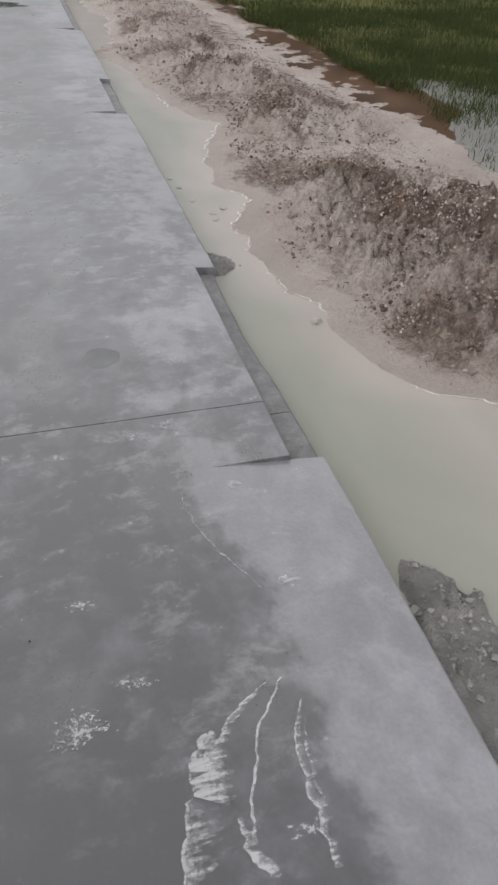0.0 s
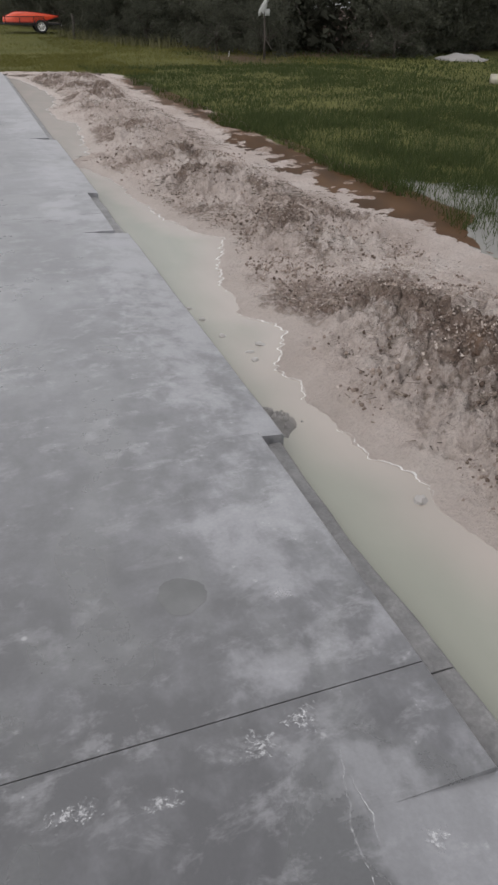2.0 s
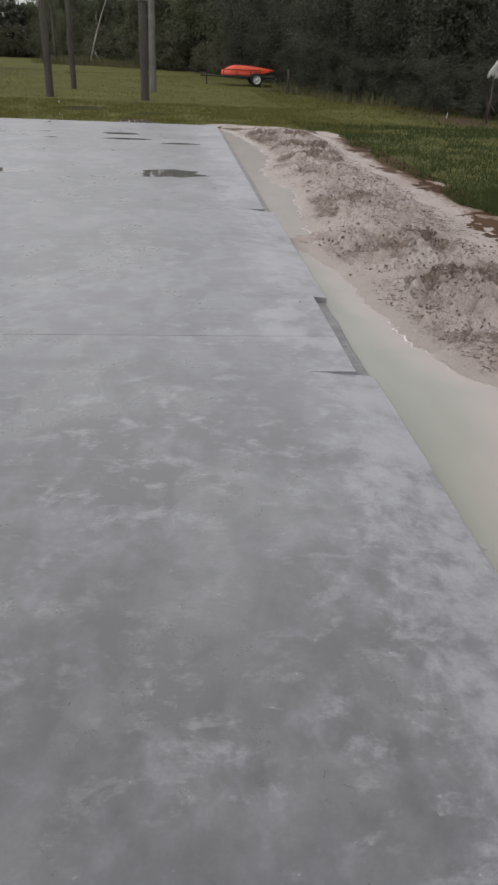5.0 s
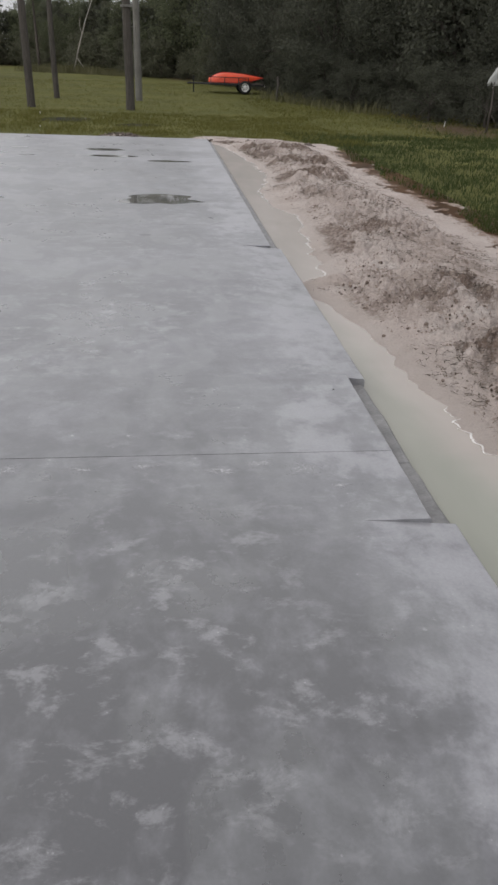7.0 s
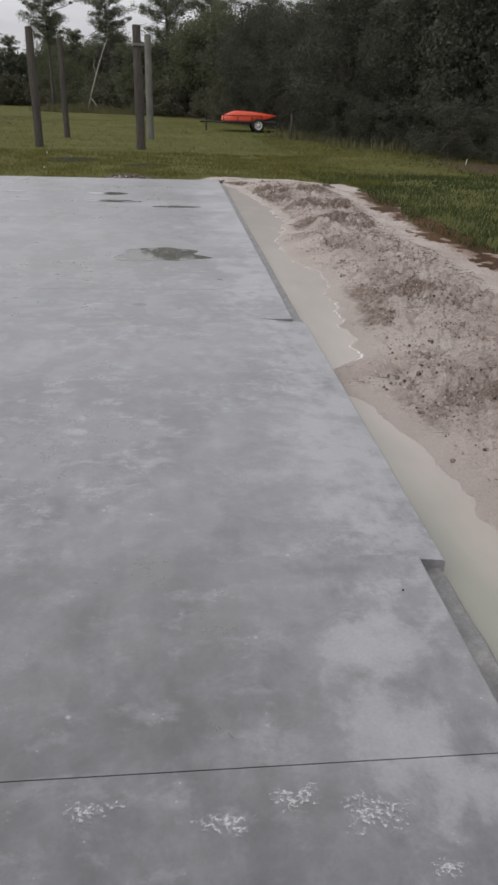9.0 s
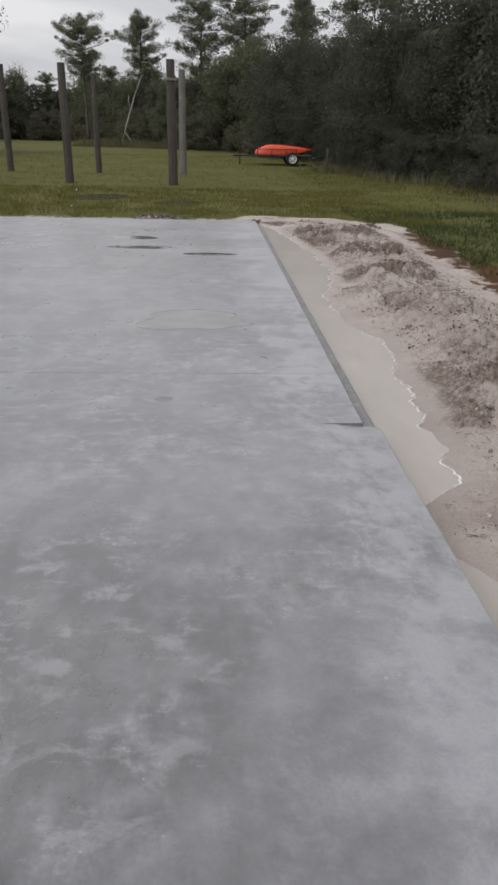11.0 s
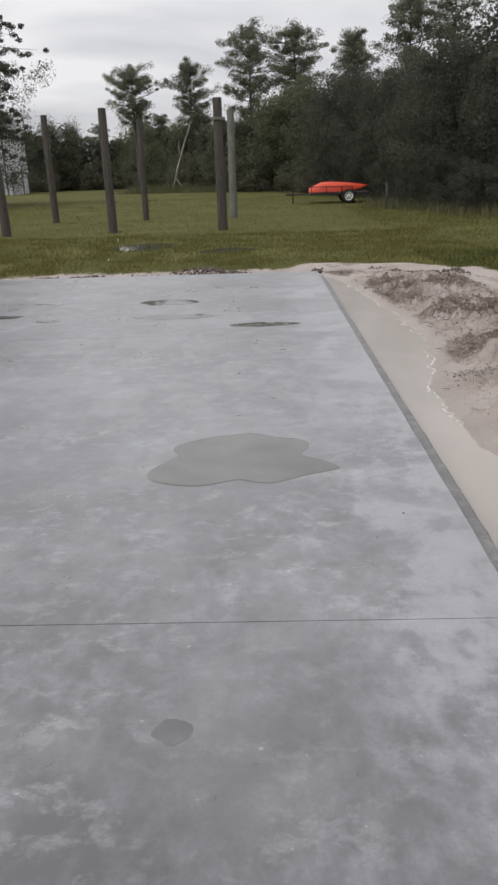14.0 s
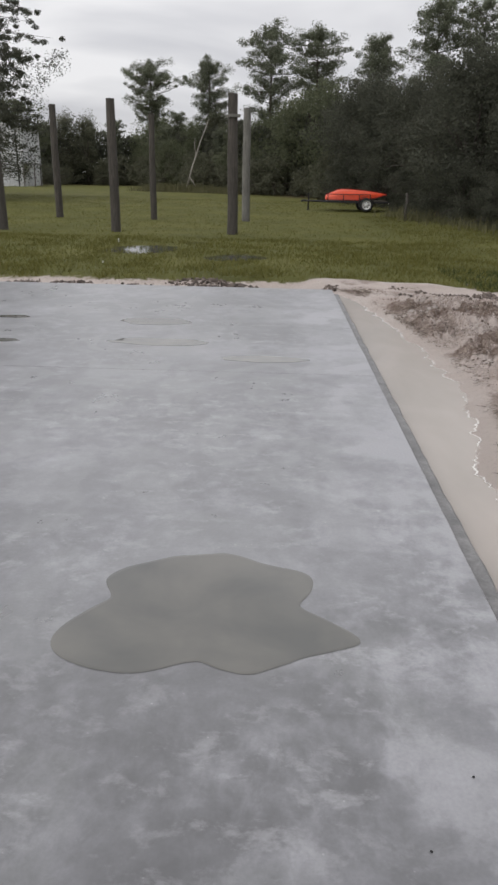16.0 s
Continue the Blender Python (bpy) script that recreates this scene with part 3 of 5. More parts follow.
rust = smooth(5.4, 7.0, GY) * (1 - smooth(20.5, 22, GY)) * np.exp(-((GX - 3.75) / 0.36) ** 2) + 0.7 * np.exp(-((GX - 2.2) / 0.13) ** 2 - ((GY - 4.15) / 0.22) ** 2) + 0.8 * np.exp(-((GX - 2.85) / 0.2) ** 2 - ((GY - 3.75) / 0.4) ** 2)
dirt = np.clip(dirt + 0.14 * np.exp(-((GY - 3.8) / 1.3) ** 2) * smooth(0.06, 0.3, slope_u) * (1 - smooth(1.3, 1.8, slope_u)), 0, 1)
wet = np.clip(1 - smooth(0.0, 0.32, slope_u) + 0.8 * (1 - smooth(0.0, 0.03, GZ - W_LEVEL)), 0, 1) * (1 - grassy)
litter = np.zeros_like(GX)
litter = np.maximum(litter, 0.9 * np.exp(-((GX - 9.8) / 1.4) ** 2 - ((GY - 29.5) / 3.2) ** 2))
EDGE = ((-60, 92), (-36, 92), (-26, 95), (-16, 101), (-8, 84), (-3, 73), (2.5, 66), (5.6, 56), (7.6, 46), (9.2, 36.5), (10.6, 30), (15, 28.5), (22, 33), (45, 36), (80, 30))
EDGE_AZ = np.array([math.atan2(x, y - 15) for x, y in EDGE])
EDGE_D = np.array([math.hypot(x, y - 15) for x, y in EDGE])
ground_az, ground_d = np.arctan2(GX, np.maximum(GY - 15, 0.1)), np.hypot(GX, GY - 15)
inside = smooth(-1.5, 2.5, ground_d - np.interp(ground_az, EDGE_AZ, EDGE_D)) * (GY > 16)
litter = np.maximum(litter, inside)
# narrow darker line across the far lawn
lawn_line = np.exp(-((GY - 47 - 0.1 * (GX + 15)) / 0.5) ** 2) * smooth(-30, -18, GX) * (1 - smooth(-11, -8, GX))
litter = np.maximum(litter, 0.45 * lawn_line)
mud = np.clip(1.6 * np.exp(-((GX - 1.22) / 0.3) ** 2 - ((GY - 1.3) / 0.75) ** 2) + 1.5 * np.exp(-((GX - 1.08) / 0.13) ** 2 - ((GY - 4.03) / 0.2) ** 2), 0, 1)
rows_n, cols_n = GX.shape
idx = np.arange(rows_n * cols_n).reshape(rows_n, cols_n)
quads = np.stack([idx[:-1, :-1], idx[:-1, 1:], idx[1:, 1:], idx[1:, :-1]], -1).reshape(-1, 4)
me = bpy.data.meshes.new("ground")
me.vertices.add(GX.size)
me.vertices.foreach_set("co", np.stack([GX, GY, GZ], -1).astype(np.float32).ravel())
me.loops.add(quads.size)
me.loops.foreach_set("vertex_index", quads.astype(np.int32).ravel())
me.polygons.add(len(quads))
me.polygons.foreach_set("loop_start", np.arange(0, quads.size, 4, dtype=np.int32))
me.polygons.foreach_set("use_smooth", np.ones(len(quads), bool))
for key, values in (("grass", grassy), ("dirt", dirt), ("wet", wet), ("litter", litter), ("mud", mud), ("rust", rust)):
    me.attributes.new(key, "FLOAT", "POINT").data.foreach_set("value", values.astype(np.float32).ravel())
me.materials.append(M_SOIL)
me.update(calc_edges=True)
tagged(new("ground", me), "pale sand ridge and flat olive grass field", "ground", kind="structure")


# ---- water ----
def strip_water(name, left, right, ys, z, mat, label, category="water", across=8, shoal=None):
    verts, faces, shallow = [], [], []
    for y in ys:
        a, b = left(y), right(y)
        for k in range(across + 1):
            x = a + (b - a) * k / across
            verts.append((x, y, z))
            shallow.append(shoal(x, y) if shoal else 0.5)
    w = across + 1
    for i in range(len(ys) - 1):
        faces += [(i * w + k, i * w + k + 1, (i + 1) * w + k + 1, (i + 1) * w + k) for k in range(across)]
    ob = ob_from(name, verts, faces, mat, attrs={"shoal": shallow}, shade=True)
    return tagged(ob, label, category, kind="structure")


def trench_shoal(x, y):
    bank = float(smooth(0.36, 0.0, float(shore(y)) - x)) if y < 60 else 0.0
    bank *= 0.85 * float(smooth(1.3, 2.6, y)) + 0.15
    wide = 0.75 * float(smooth(1.25, 1.9, x)) * (1 - float(smooth(2.6, 4.0, y)))
    return max(bank, wide, float(smooth(6.5, 11.5, y)) * 0.9, 0.75 * math.exp(-((y - 4.75) / 0.5) ** 2) * float(smooth(1.05, 1.25, x)))


ys = np.arange(-2.5, 22.4, 0.1)
strip_water("water", lambda y: 0.99, lambda y: float(shore(y)) + 0.12, ys, W_LEVEL, M_TRENCH, "still milky grey-green water in a trench along the slab", across=14, shoal=trench_shoal)
def wavy(y, seed):
    return float(fbm(y * 2.6, 0.7, seed, 4) - 0.5)


strip_water("water", lambda y: 2.95 + 0.65 * (1 - float(smooth(5.9, 7.3, y))) + 0.35 * wavy(y, 91) * (y < 7.6), lambda y: 4.15 - 0.50 * (1 - float(smooth(5.9, 7.3, y))) + 0.35 * wavy(y, 92) * (y < 7.6), np.arange(5.9, 21.8, 0.05),
            W_LEVEL + 0.0005, M_BROWN, "shallow rust-brown water between sand and grass")
strip_water("water", lambda y: 3.1 + 0.6 * float(smooth(5.2, 7.0, y)), lambda y: 6.5, np.arange(2.6, 8.6, 0.1), W_LEVEL - 0.001, M_MARSH, "clear shallow water standing among marsh grass")
strip_water("water", lambda y: -5.0, lambda y: -1.8, np.arange(27.2, 32.3, 0.5), -0.212, M_CLEAR, "rain puddle shining between lawn grass blades")
strip_water("water", lambda y: -1.75, lambda y: 0.5, np.arange(26.0, 29.5, 0.5), -0.212, M_CLEAR, "rain puddle shining between lawn grass blades")

# foam along the trench's shore
fy = np.arange(2.5, 21.3, 0.012)
xs_scan = np.linspace(-0.25, 0.35, 61)
SX = shore(fy)[:, None] + xs_scan[None, :]
above = height(SX, np.broadcast_to(fy[:, None], SX.shape)) > W_LEVEL + 0.0008
first = np.where(above.any(1), above.argmax(1), 30)
fx = SX[np.arange(len(fy)), first] + (fbm(fy * 26, 0 * fy + 2, 87, 3) - 0.5) * 0.07 - 0.008
foam_w = 0.0046 * np.clip((fbm(fy * 2.1, 0 * fy + 9, 81, 3) - 0.33) * 5, 0, 1.2)
foam_w = foam_w * (1 - smooth(7.9, 8.2, fy) * (1 - smooth(10.6, 10.9, fy)))
foam_w = foam_w * (0.6 + 0.9 * vnoise(fy * 18, 0 * fy, 83))
fv, ff = [], []
for i in range(len(fy)):
    w = foam_w[i]
    fv += [(fx[i] - w, fy[i], W_LEVEL + 0.002), (fx[i], fy[i], W_LEVEL + 0.0025), (fx[i] + w, fy[i], W_LEVEL + 0.002)]
    if i and w > 0.001 and abs(fx[i] - fx[i - 1]) < 0.12:
        a, b = 3 * i - 3, 3 * i
        ff += [(a, a + 1, b + 1, b), (a + 1, a + 2, b + 2, b + 1)]
tagged(ob_from("foam_line", fv, ff, M_FOAM, shade=True), "thin white foam line along the muddy water's edge", "foam", kind="stuff")

# ---- concrete slab ----
JOINTS = (-7.06, -2.25, 2.555, 7.36, 12.215, 17.02, 21.685)
WALLS = ((-0.85, -2.0), (2.245, 3.757), (6.832, 8.228), (11.308, 21.69))
WALLS = tuple((min(w), max(w)) for w in WALLS)
X_WALL, X_OUT, X_LEFT = 0.920, 1.004, -16.0


def flare(y):
    """How far the foot of the slab stands out at y."""
    return float(np.interp(y, (1.0, 2.3, 2.7, 3.0, 3.4, 3.8, 5.0, 7.0, 8.3, 12.0, 22.0), (0.034, 0.036, 0.024, 0.008, 0.006, 0.022, 0.022, 0.020, 0.022, 0.016, 0.012)))


def paleness(x, y, door):
    """How pale the concrete is: the dry aprons at the openings most, the left side least."""
    wob = float(fbm(y * 2.2, 3.1, 97, 4) - 0.5)
    d = float(np.interp(x, (X_LEFT, -3, -0.2, 0.2, 0.6, 0.95), (0.0, -0.05, -0.08, 0.08, 0.36, 0.50)))
    if door:
        edge = float(np.interp(y, (0.5, 1.1, 1.3, 1.55, 1.7, 2.0, 2.15, 2.25, 4.0, 7.0, 9.0, 10.0, 11.3), (0.66, 0.67, 0.71, 0.67, 0.68, 0.60, 0.575, 0.60, 0.62, 0.60, 0.57, 0.61, 0.66))) + 0.10 * wob
        soft, most = (0.05, 0.83) if y < 2.5 else (0.22, 0.56)
        d = max(d, 0.12 + most * float(smooth(edge - soft, edge + soft, x)))
    else:
        patch = float(smooth(0.42, 0.58, float(fbm(x * 3.2 + 4.0, y * 2.6, 98, 4))))
        ends = max([min(1.0 if w0 < 2.3 else y - w0, w1 - y) for w0, w1 in WALLS if w0 <= y <= w1] + [0.0])
        d = max(d, 0.80 * patch * float(smooth(0.25, 0.6, x)) * float(smooth(0.0, 0.45, ends)))
    # near end: darker towards the left
    if y < 2.5:
        d -= 0.30 * (1 - float(smooth(0.35, 0.75, x))) * (1 - float(smooth(1.9, 2.5, y)))
    return d


slab = new("concrete_slab")
tagged(slab, "new grey concrete slab, damp, with stepped edge ledge", "concrete slab", kind="structure")


def slab_profile(door):
    """Outline across the slab: x, z and whether it belongs to the outer rim."""
    cols = [(X_LEFT, 0, 0), (-3, 0, 0), (-1.6, 0, 0)] + [(-1.2 + 0.06 * k, 0, 0) for k in range(32)]
    if door:
        return cols + [(0.76, -0.006, 0), (0.83, -0.013, 0), (0.9, -0.020, 1), (X_OUT - 0.008, -0.029, 1), (X_OUT, -0.037, 1), (X_OUT, -0.36, 2), (X_LEFT, -0.36, 0)]
    return cols + [(0.78, 0, 0), (0.85, 0, 0), (X_WALL - 0.005, 0, 1), (X_WALL, -0.006, 1), (X_WALL, -0.36, 2), (X_LEFT, -0.36, 0)]


def slab_segment(y0, y1, door):
    prof = slab_profile(door)
    count = max(2, int((y1 - y0) / 0.06) + 1)
    stations = np.linspace(y0, y1, count)
    k = len(prof)
    verts, faces, tones = [], [], []
    for y in stations:
        jx = float(fbm(y * 3.1, 0.5, 91, 4) - 0.5) * 0.010
        jz = float(fbm(y * 5.0, 7.5, 93, 3) - 0.5) * 0.006
        for x, z, rim in prof:
            out = (jx + (flare(y) if door else 0.0)) if rim else 0.0
            verts.append((x + out, y, z + (jz if rim == 1 and door else 0)))
            tones.append(paleness(x, y, door) if y > -1 else 0.2)
    for s in range(count - 1):
        for i in range(k):
            j = (i + 1) % k
            faces.append((s * k + i, s * k + j, (s + 1) * k + j, (s + 1) * k + i))
    faces.append(tuple(range(k - 1, -1, -1)))
    faces.append(tuple((count - 1) * k + i for i in range(k)))
    return verts, faces, tones


def ledge_segment(y0, y1):
    count = max(2, int((y1 - y0) / 0.05) + 1)
    verts, faces = [], []
    for y in np.linspace(y0, y1, count):
        j = float(fbm(y * 4.2, 2.5, 95, 4) - 0.5)
        top, out = -0.062 + j * 0.012, X_OUT + flare(y)
        verts += [(X_WALL + 0.003, y, -0.36), (X_WALL + 0.003, y, top), (out - 0.014 + j * 0.02, y, top), (out + j * 0.022, y, top - 0.014), (out + j * 0.02, y, -0.36)]
    for s in range(count - 1):
        for i in range(5):
            j = (i + 1) % 5
            faces.append((s * 5 + i, s * 5 + j, (s + 1) * 5 + j, (s + 1) * 5 + i))
    faces += [(4, 3, 2, 1, 0), tuple((count - 1) * 5 + i for i in range(5))]
    return verts, faces


GAP = 0.0018
for a, b in zip(JOINTS[:-1], JOINTS[1:]):
    a, b = a + GAP, b - GAP
    cuts = sorted({a, b, *[c for w in WALLS for c in w if a < c < b]})
    verts, faces, tones = [], [], []
    for c0, c1 in zip(cuts[:-1], cuts[1:]):
        wall = any(w0 <= (c0 + c1) / 2 <= w1 for w0, w1 in WALLS)
        v, f, d = slab_segment(c0, c1, not wall)
        faces += [tuple(i + len(verts) for i in face) for face in f]
        verts += v
        tones += d
        if wall:
            lv, lf = ledge_segment(c0 + 0.001, c1 - 0.001)
            ob_from("ledge", lv, lf, M_LEDGE, slab, "dark wet concrete ledge below the slab edge")
    ob_from("panel", verts, faces, M_CONCRETE, slab, attrs={"dry": tones})
for y in JOINTS[1:-1]:
    part("joint", boxes((X_LEFT + 0.1, y - 0.08, -0.30, X_WALL - 0.012, y + 0.08, -0.005)), M_JOINT, slab, "dark bottom of a saw-cut joint")


# ---- rain puddles on the slab ----
WAVES = ((-0.012, -0.007), (0.043, 0.009), (0.004, -0.041), (-0.033, -0.001), (0.004, -0.003), (-0.019, -0.012), (-0.007, -0.013), (-0.013, -0.005))


def puddle(cx, cy, a, b, lobes, seed, label, name="puddle", mat=None, waves=()):
    count = 160
    ring = []
    for i in range(count):
        th = 2 * math.pi * i / count
        r = 1.0 + (0.0 if waves else 0.20) * noise.noise((math.cos(th) * 1.6 + seed, math.sin(th) * 1.6, 0.3))
        r += (0.015 if waves else 0.05) * noise.noise((math.cos(th) * 5 + seed, math.sin(th) * 5, 4.1))
        for at, amount, width in lobes:
            d = (th - radians(at) + math.pi) % (2 * math.pi) - math.pi
            r += amount * math.exp(-(d / radians(width)) ** 2)
        if waves:
            r += sum(p * math.cos((k + 1) * th) + q * math.sin((k + 1) * th) for k, (p, q) in enumerate(waves)) / 0.424
        ring.append((math.cos(th) * a * r, math.sin(th) * b * r))
    verts, faces = [(0, 0, 0.0022 if mat is None else 0.0006)], []
    for scale_, z in ((0.6, 0.0022), (0.97, 0.0021), (1.0, 0.0011)):
        verts += [(x * scale_, y * scale_, z if mat is None else 0.0006) for x, y in ring]
    for i in range(count):
        j = (i + 1) % count
        faces.append((0, 1 + i, 1 + j))
        for k in range(2):
            o = 1 + k * count
            faces.append((o + i, o + count + i, o + count + j, o + j))
    ob = ob_from(name, verts, faces, mat or M_PUDDLE)
    ob.matrix_world = pose(cx, cy, 0)
    return tagged(ob, label, name.replace("_", " "), name.replace("_", " ") + "s on the slab")


puddle(-0.098, 13.745, 0.412, 0.412, ((-17, 0.12, 6), (-34, -0.07, 11), (4, -0.07, 9), (172, -0.10, 9), (203, 0.05, 10)), 0.0, "large shallow rain puddle with a lobed outline on the slab", waves=WAVES)
puddle(-1.13, 19.03, 0.36, 0.22, ((100, -0.2, 30),), 2.0, "small shallow rain puddle on the slab")
puddle(-0.92, 18.03, 0.46, 0.16, ((190, 0.25, 20),), 3.0, "narrow rain puddle stretched across the slab")
puddle(0.02, 17.47, 0.33, 0.12, ((0, 0.2, 20),), 4.0, "thin sliver of rain water on the slab")
puddle(-3.0, 18.25, 0.27, 0.11, (), 5.0, "small shallow rain puddle on the slab")
puddle(-2.45, 13.6, 0.48, 0.25, ((20, 0.2, 25),), 6.0, "small shallow rain puddle on the slab")
puddle(-2.36, 17.94, 0.14, 0.07, (), 8.0, "small shallow rain puddle on the slab")
puddle(-2.68, 19.09, 0.18, 0.09, (), 7.0, "small shallow rain puddle on the slab")


puddle(0.40, 2.98, 0.072, 0.072, (), 9.0, "round damp spot darkening the grey concrete", "damp_spot", M_DAMP)
puddle(-0.240, 11.702, 0.055, 0.05, (), 11.0, "uneven damp spot darkening the grey concrete", "damp_spot", M_DAMP)

# ---- dried slurry on the slab ----
def ribbon(path, widths, more=0.0, z=0.0016, per=8):
    pts = [Vector((x, y, z)) for x, y in path]
    fine, ws = [], []
    for i in range(len(pts) - 1):
        for k in range(per):
            t = k / per
            fine.append(pts[i].lerp(pts[i + 1], t) + Vector(((noise.noise((pts[i].x * 9 + t * 3, pts[i].y * 9, 1.0))) * 0.012, 0, 0)))
            ws.append(widths[i] * (1 - t) + widths[i + 1] * t)
    fine.append(pts[-1])
    ws.append(widths[-1])
    verts, faces, thick = [], [], []
    for i, (p, w) in enumerate(zip(fine, ws)):
        d = (fine[min(i + 1, len(fine) - 1)] - fine[max(i - 1, 0)]).normalized()
        s = Vector((-d.y, d.x, 0))
        for q, th in ((-1, 0.45), (-0.8, 0.95), (-0.2, 0.6), (0.4, 0.45), (1, -0.1)):
            verts.append(p + s * (w * q))
            thick.append(th + more)
    for i in range(len(fine) - 1):
        for q in range(4):
            a, b = i * 5 + q, (i + 1) * 5 + q
            faces.append((a, a + 1, b + 1, b))
    return verts, faces, thick


def slurry_thing(name, ribbons, label, category):
    verts, faces, thick = [], [], []
    for r in ribbons:
        v, f, t = ribbon(*r)
        faces += [tuple(i + len(verts) for i in face) for face in f]
        verts += v
        thick += t
    return tagged(ob_from(name, verts, faces, M_SLURRY, attrs={"thick": thick}), label, category)


slurry_thing("slurry_smear", [([(0.462, 1.39), (0.452, 1.36), (0.445, 1.31), (0.437, 1.245)], (0.006, 0.026, 0.046, 0.040), 0.25),
                              ([(0.392, 1.26), (0.378, 1.18), (0.364, 1.09)], (0.012, 0.013, 0.016), 0.15),
                              ([(0.43, 1.25), (0.42, 1.17), (0.405, 1.08)], (0.045, 0.05, 0.055), -0.30),
                              ([(0.608, 1.474), (0.544, 1.433), (0.493, 1.378), (0.462, 1.335)], (0.003, 0.010, 0.014, 0.018), 0.0)], "broad white slurry smear dragged over grey concrete", "smear")
slurry_thing("slurry_smear", [([(0.646, 1.48), (0.588, 1.408), (0.546, 1.326), (0.509, 1.228), (0.495, 1.156)], (0.003, 0.0035, 0.0035, 0.004, 0.005), 0.25),
                              ([(0.483, 1.205), (0.488, 1.15), (0.516, 1.085)], (0.008, 0.016, 0.014), 0.0)], "thin curved white slurry streak on grey concrete", "smear")
slurry_thing("slurry_smear", [([(0.683, 1.418), (0.640, 1.341), (0.628, 1.268), (0.640, 1.197), (0.630, 1.142), (0.634, 1.069)], (0.003, 0.009, 0.008, 0.016, 0.010, 0.014), -0.05),
                              ([(0.679, 1.37), (0.652, 1.299), (0.656, 1.20)], (0.006, 0.014, 0.012), -0.35)], "curved white slurry streak on grey concrete", "smear")
slurry_thing("slurry_trickle", [([(0.61, 2.40), (0.575, 2.29), (0.55, 2.20), (0.545, 2.10), (0.565, 2.0), (0.60, 1.90), (0.65, 1.80), (0.68, 1.73)], (0.0012, 0.003, 0.0035, 0.0025, 0.004, 0.006, 0.004, 0.001), -0.2),
                                ([(0.548, 2.17), (0.58, 2.07), (0.605, 1.96), (0.60, 1.90)], (0.001, 0.002, 0.002, 0.003), -0.3), ([(0.60, 2.33), (0.605, 2.24), (0.59, 2.18)], (0.001, 0.002, 0.001))], "thin pale trickle mark running over the concrete", "smear")


def splash(cx, cy, size, seed):
    verts, faces, thick = [(cx, cy, 0.0016)], [], [0.75]
    count = 28
    for ring, th in ((0.35, 0.62), (0.7, 0.3), (1.0, -0.4)):
        for i in range(count):
            a = 2 * math.pi * i / count
            rad = size * ring * (1 + 0.8 * noise.noise((math.cos(a) * 1.3 + seed, math.sin(a) * 1.3, seed)))
            verts.append((cx + math.cos(a) * rad, cy + math.sin(a) * rad * (0.35 + 0.4 * ((seed * 0.37) % 1.0)), 0.0016))
            thick.append(th)
    for i in range(count):
        j = (i + 1) % count
        faces.append((0, 1 + i, 1 + j))
        for k in range(2):
            o = 1 + k * count
            faces.append((o + i, o + count + i, o + count + j, o + j))
    tagged(ob_from("slurry_splash", verts, faces, M_SPLAT, attrs={"thick": thick}), "small white splash of dried slurry on concrete", "splash", "slurry splashes")


for k, (cx, cy, size) in enumerate(((0.21, 2.40, 0.075), (0.55, 2.50, 0.085), (0.44, 2.46, 0.075), (0.03, 2.44, 0.085), (0.16, 7.22, 0.085), (0.49, 7.215, 0.10), (-0.155, 7.27, 0.085), (0.33, 7.27, 0.085),
                                   (0.206, 1.466, 0.085), (0.325, 1.547, 0.06), (0.62, 7.08, 0.05), (0.22, 1.80, 0.07), (0.0, 1.95, 0.06), (0.75, 1.75, 0.05), (-0.4, 7.25, 0.08),
                                   (-0.7, 7.26, 0.09), (0.66, 2.9, 0.05), (0.60, 1.15, 0.06), (0.70, 2.15, 0.05))):
    splash(cx, cy, size, k * 3.7)

# ---- clods, shells and strands on the sand ----
def scatter(count, seed, weight):
    """Random places over the sand ridge where weight(x, y) is high."""
    r = np.random.RandomState(seed)
    out = np.zeros((0, 2))
    while len(out) < count:
        p = np.stack([r.uniform(1.1, 4.2, 20000), r.uniform(1.0, 23.0, 20000)], -1)
        out = np.concatenate([out, p[r.rand(20000) < weight(p[:, 0], p[:, 1])]])
    return out[:count], r


def mound_weight(x, y):
    w = np.zeros_like(x)
    for mx, my, mh, sx, sy in MOUNDS:
        w = np.maximum(w, min(1.0, mh * 8) * np.exp(-((x - mx) / sx) ** 2 - ((y - my) / sy) ** 2))
    near = 1 - 0.5 * smooth(5, 14, y)
    w = np.maximum(w, (0.22 + 0.3 * np.exp(-((y - 3.8) / 1.3) ** 2)) * smooth(0.1, 0.35, x - shore(y)) * (1 - smooth(2.9, 3.1, x)))
    return w * near * (height(x, y) > W_LEVEL + 0.02) * smooth(0.3, 0.6, fbm(x * 3, y * 3, 101, 3))


OCT = np.array([(1, 0, 0), (-1, 0, 0), (0, 1, 0), (0, -1, 0), (0, 0, 1), (0, 0, -1)], float)
OCT_F = np.array([(0, 2, 4), (2, 1, 4), (1, 3, 4), (3, 0, 4), (2, 0, 5), (1, 2, 5), (3, 1, 5), (0, 3, 5)])


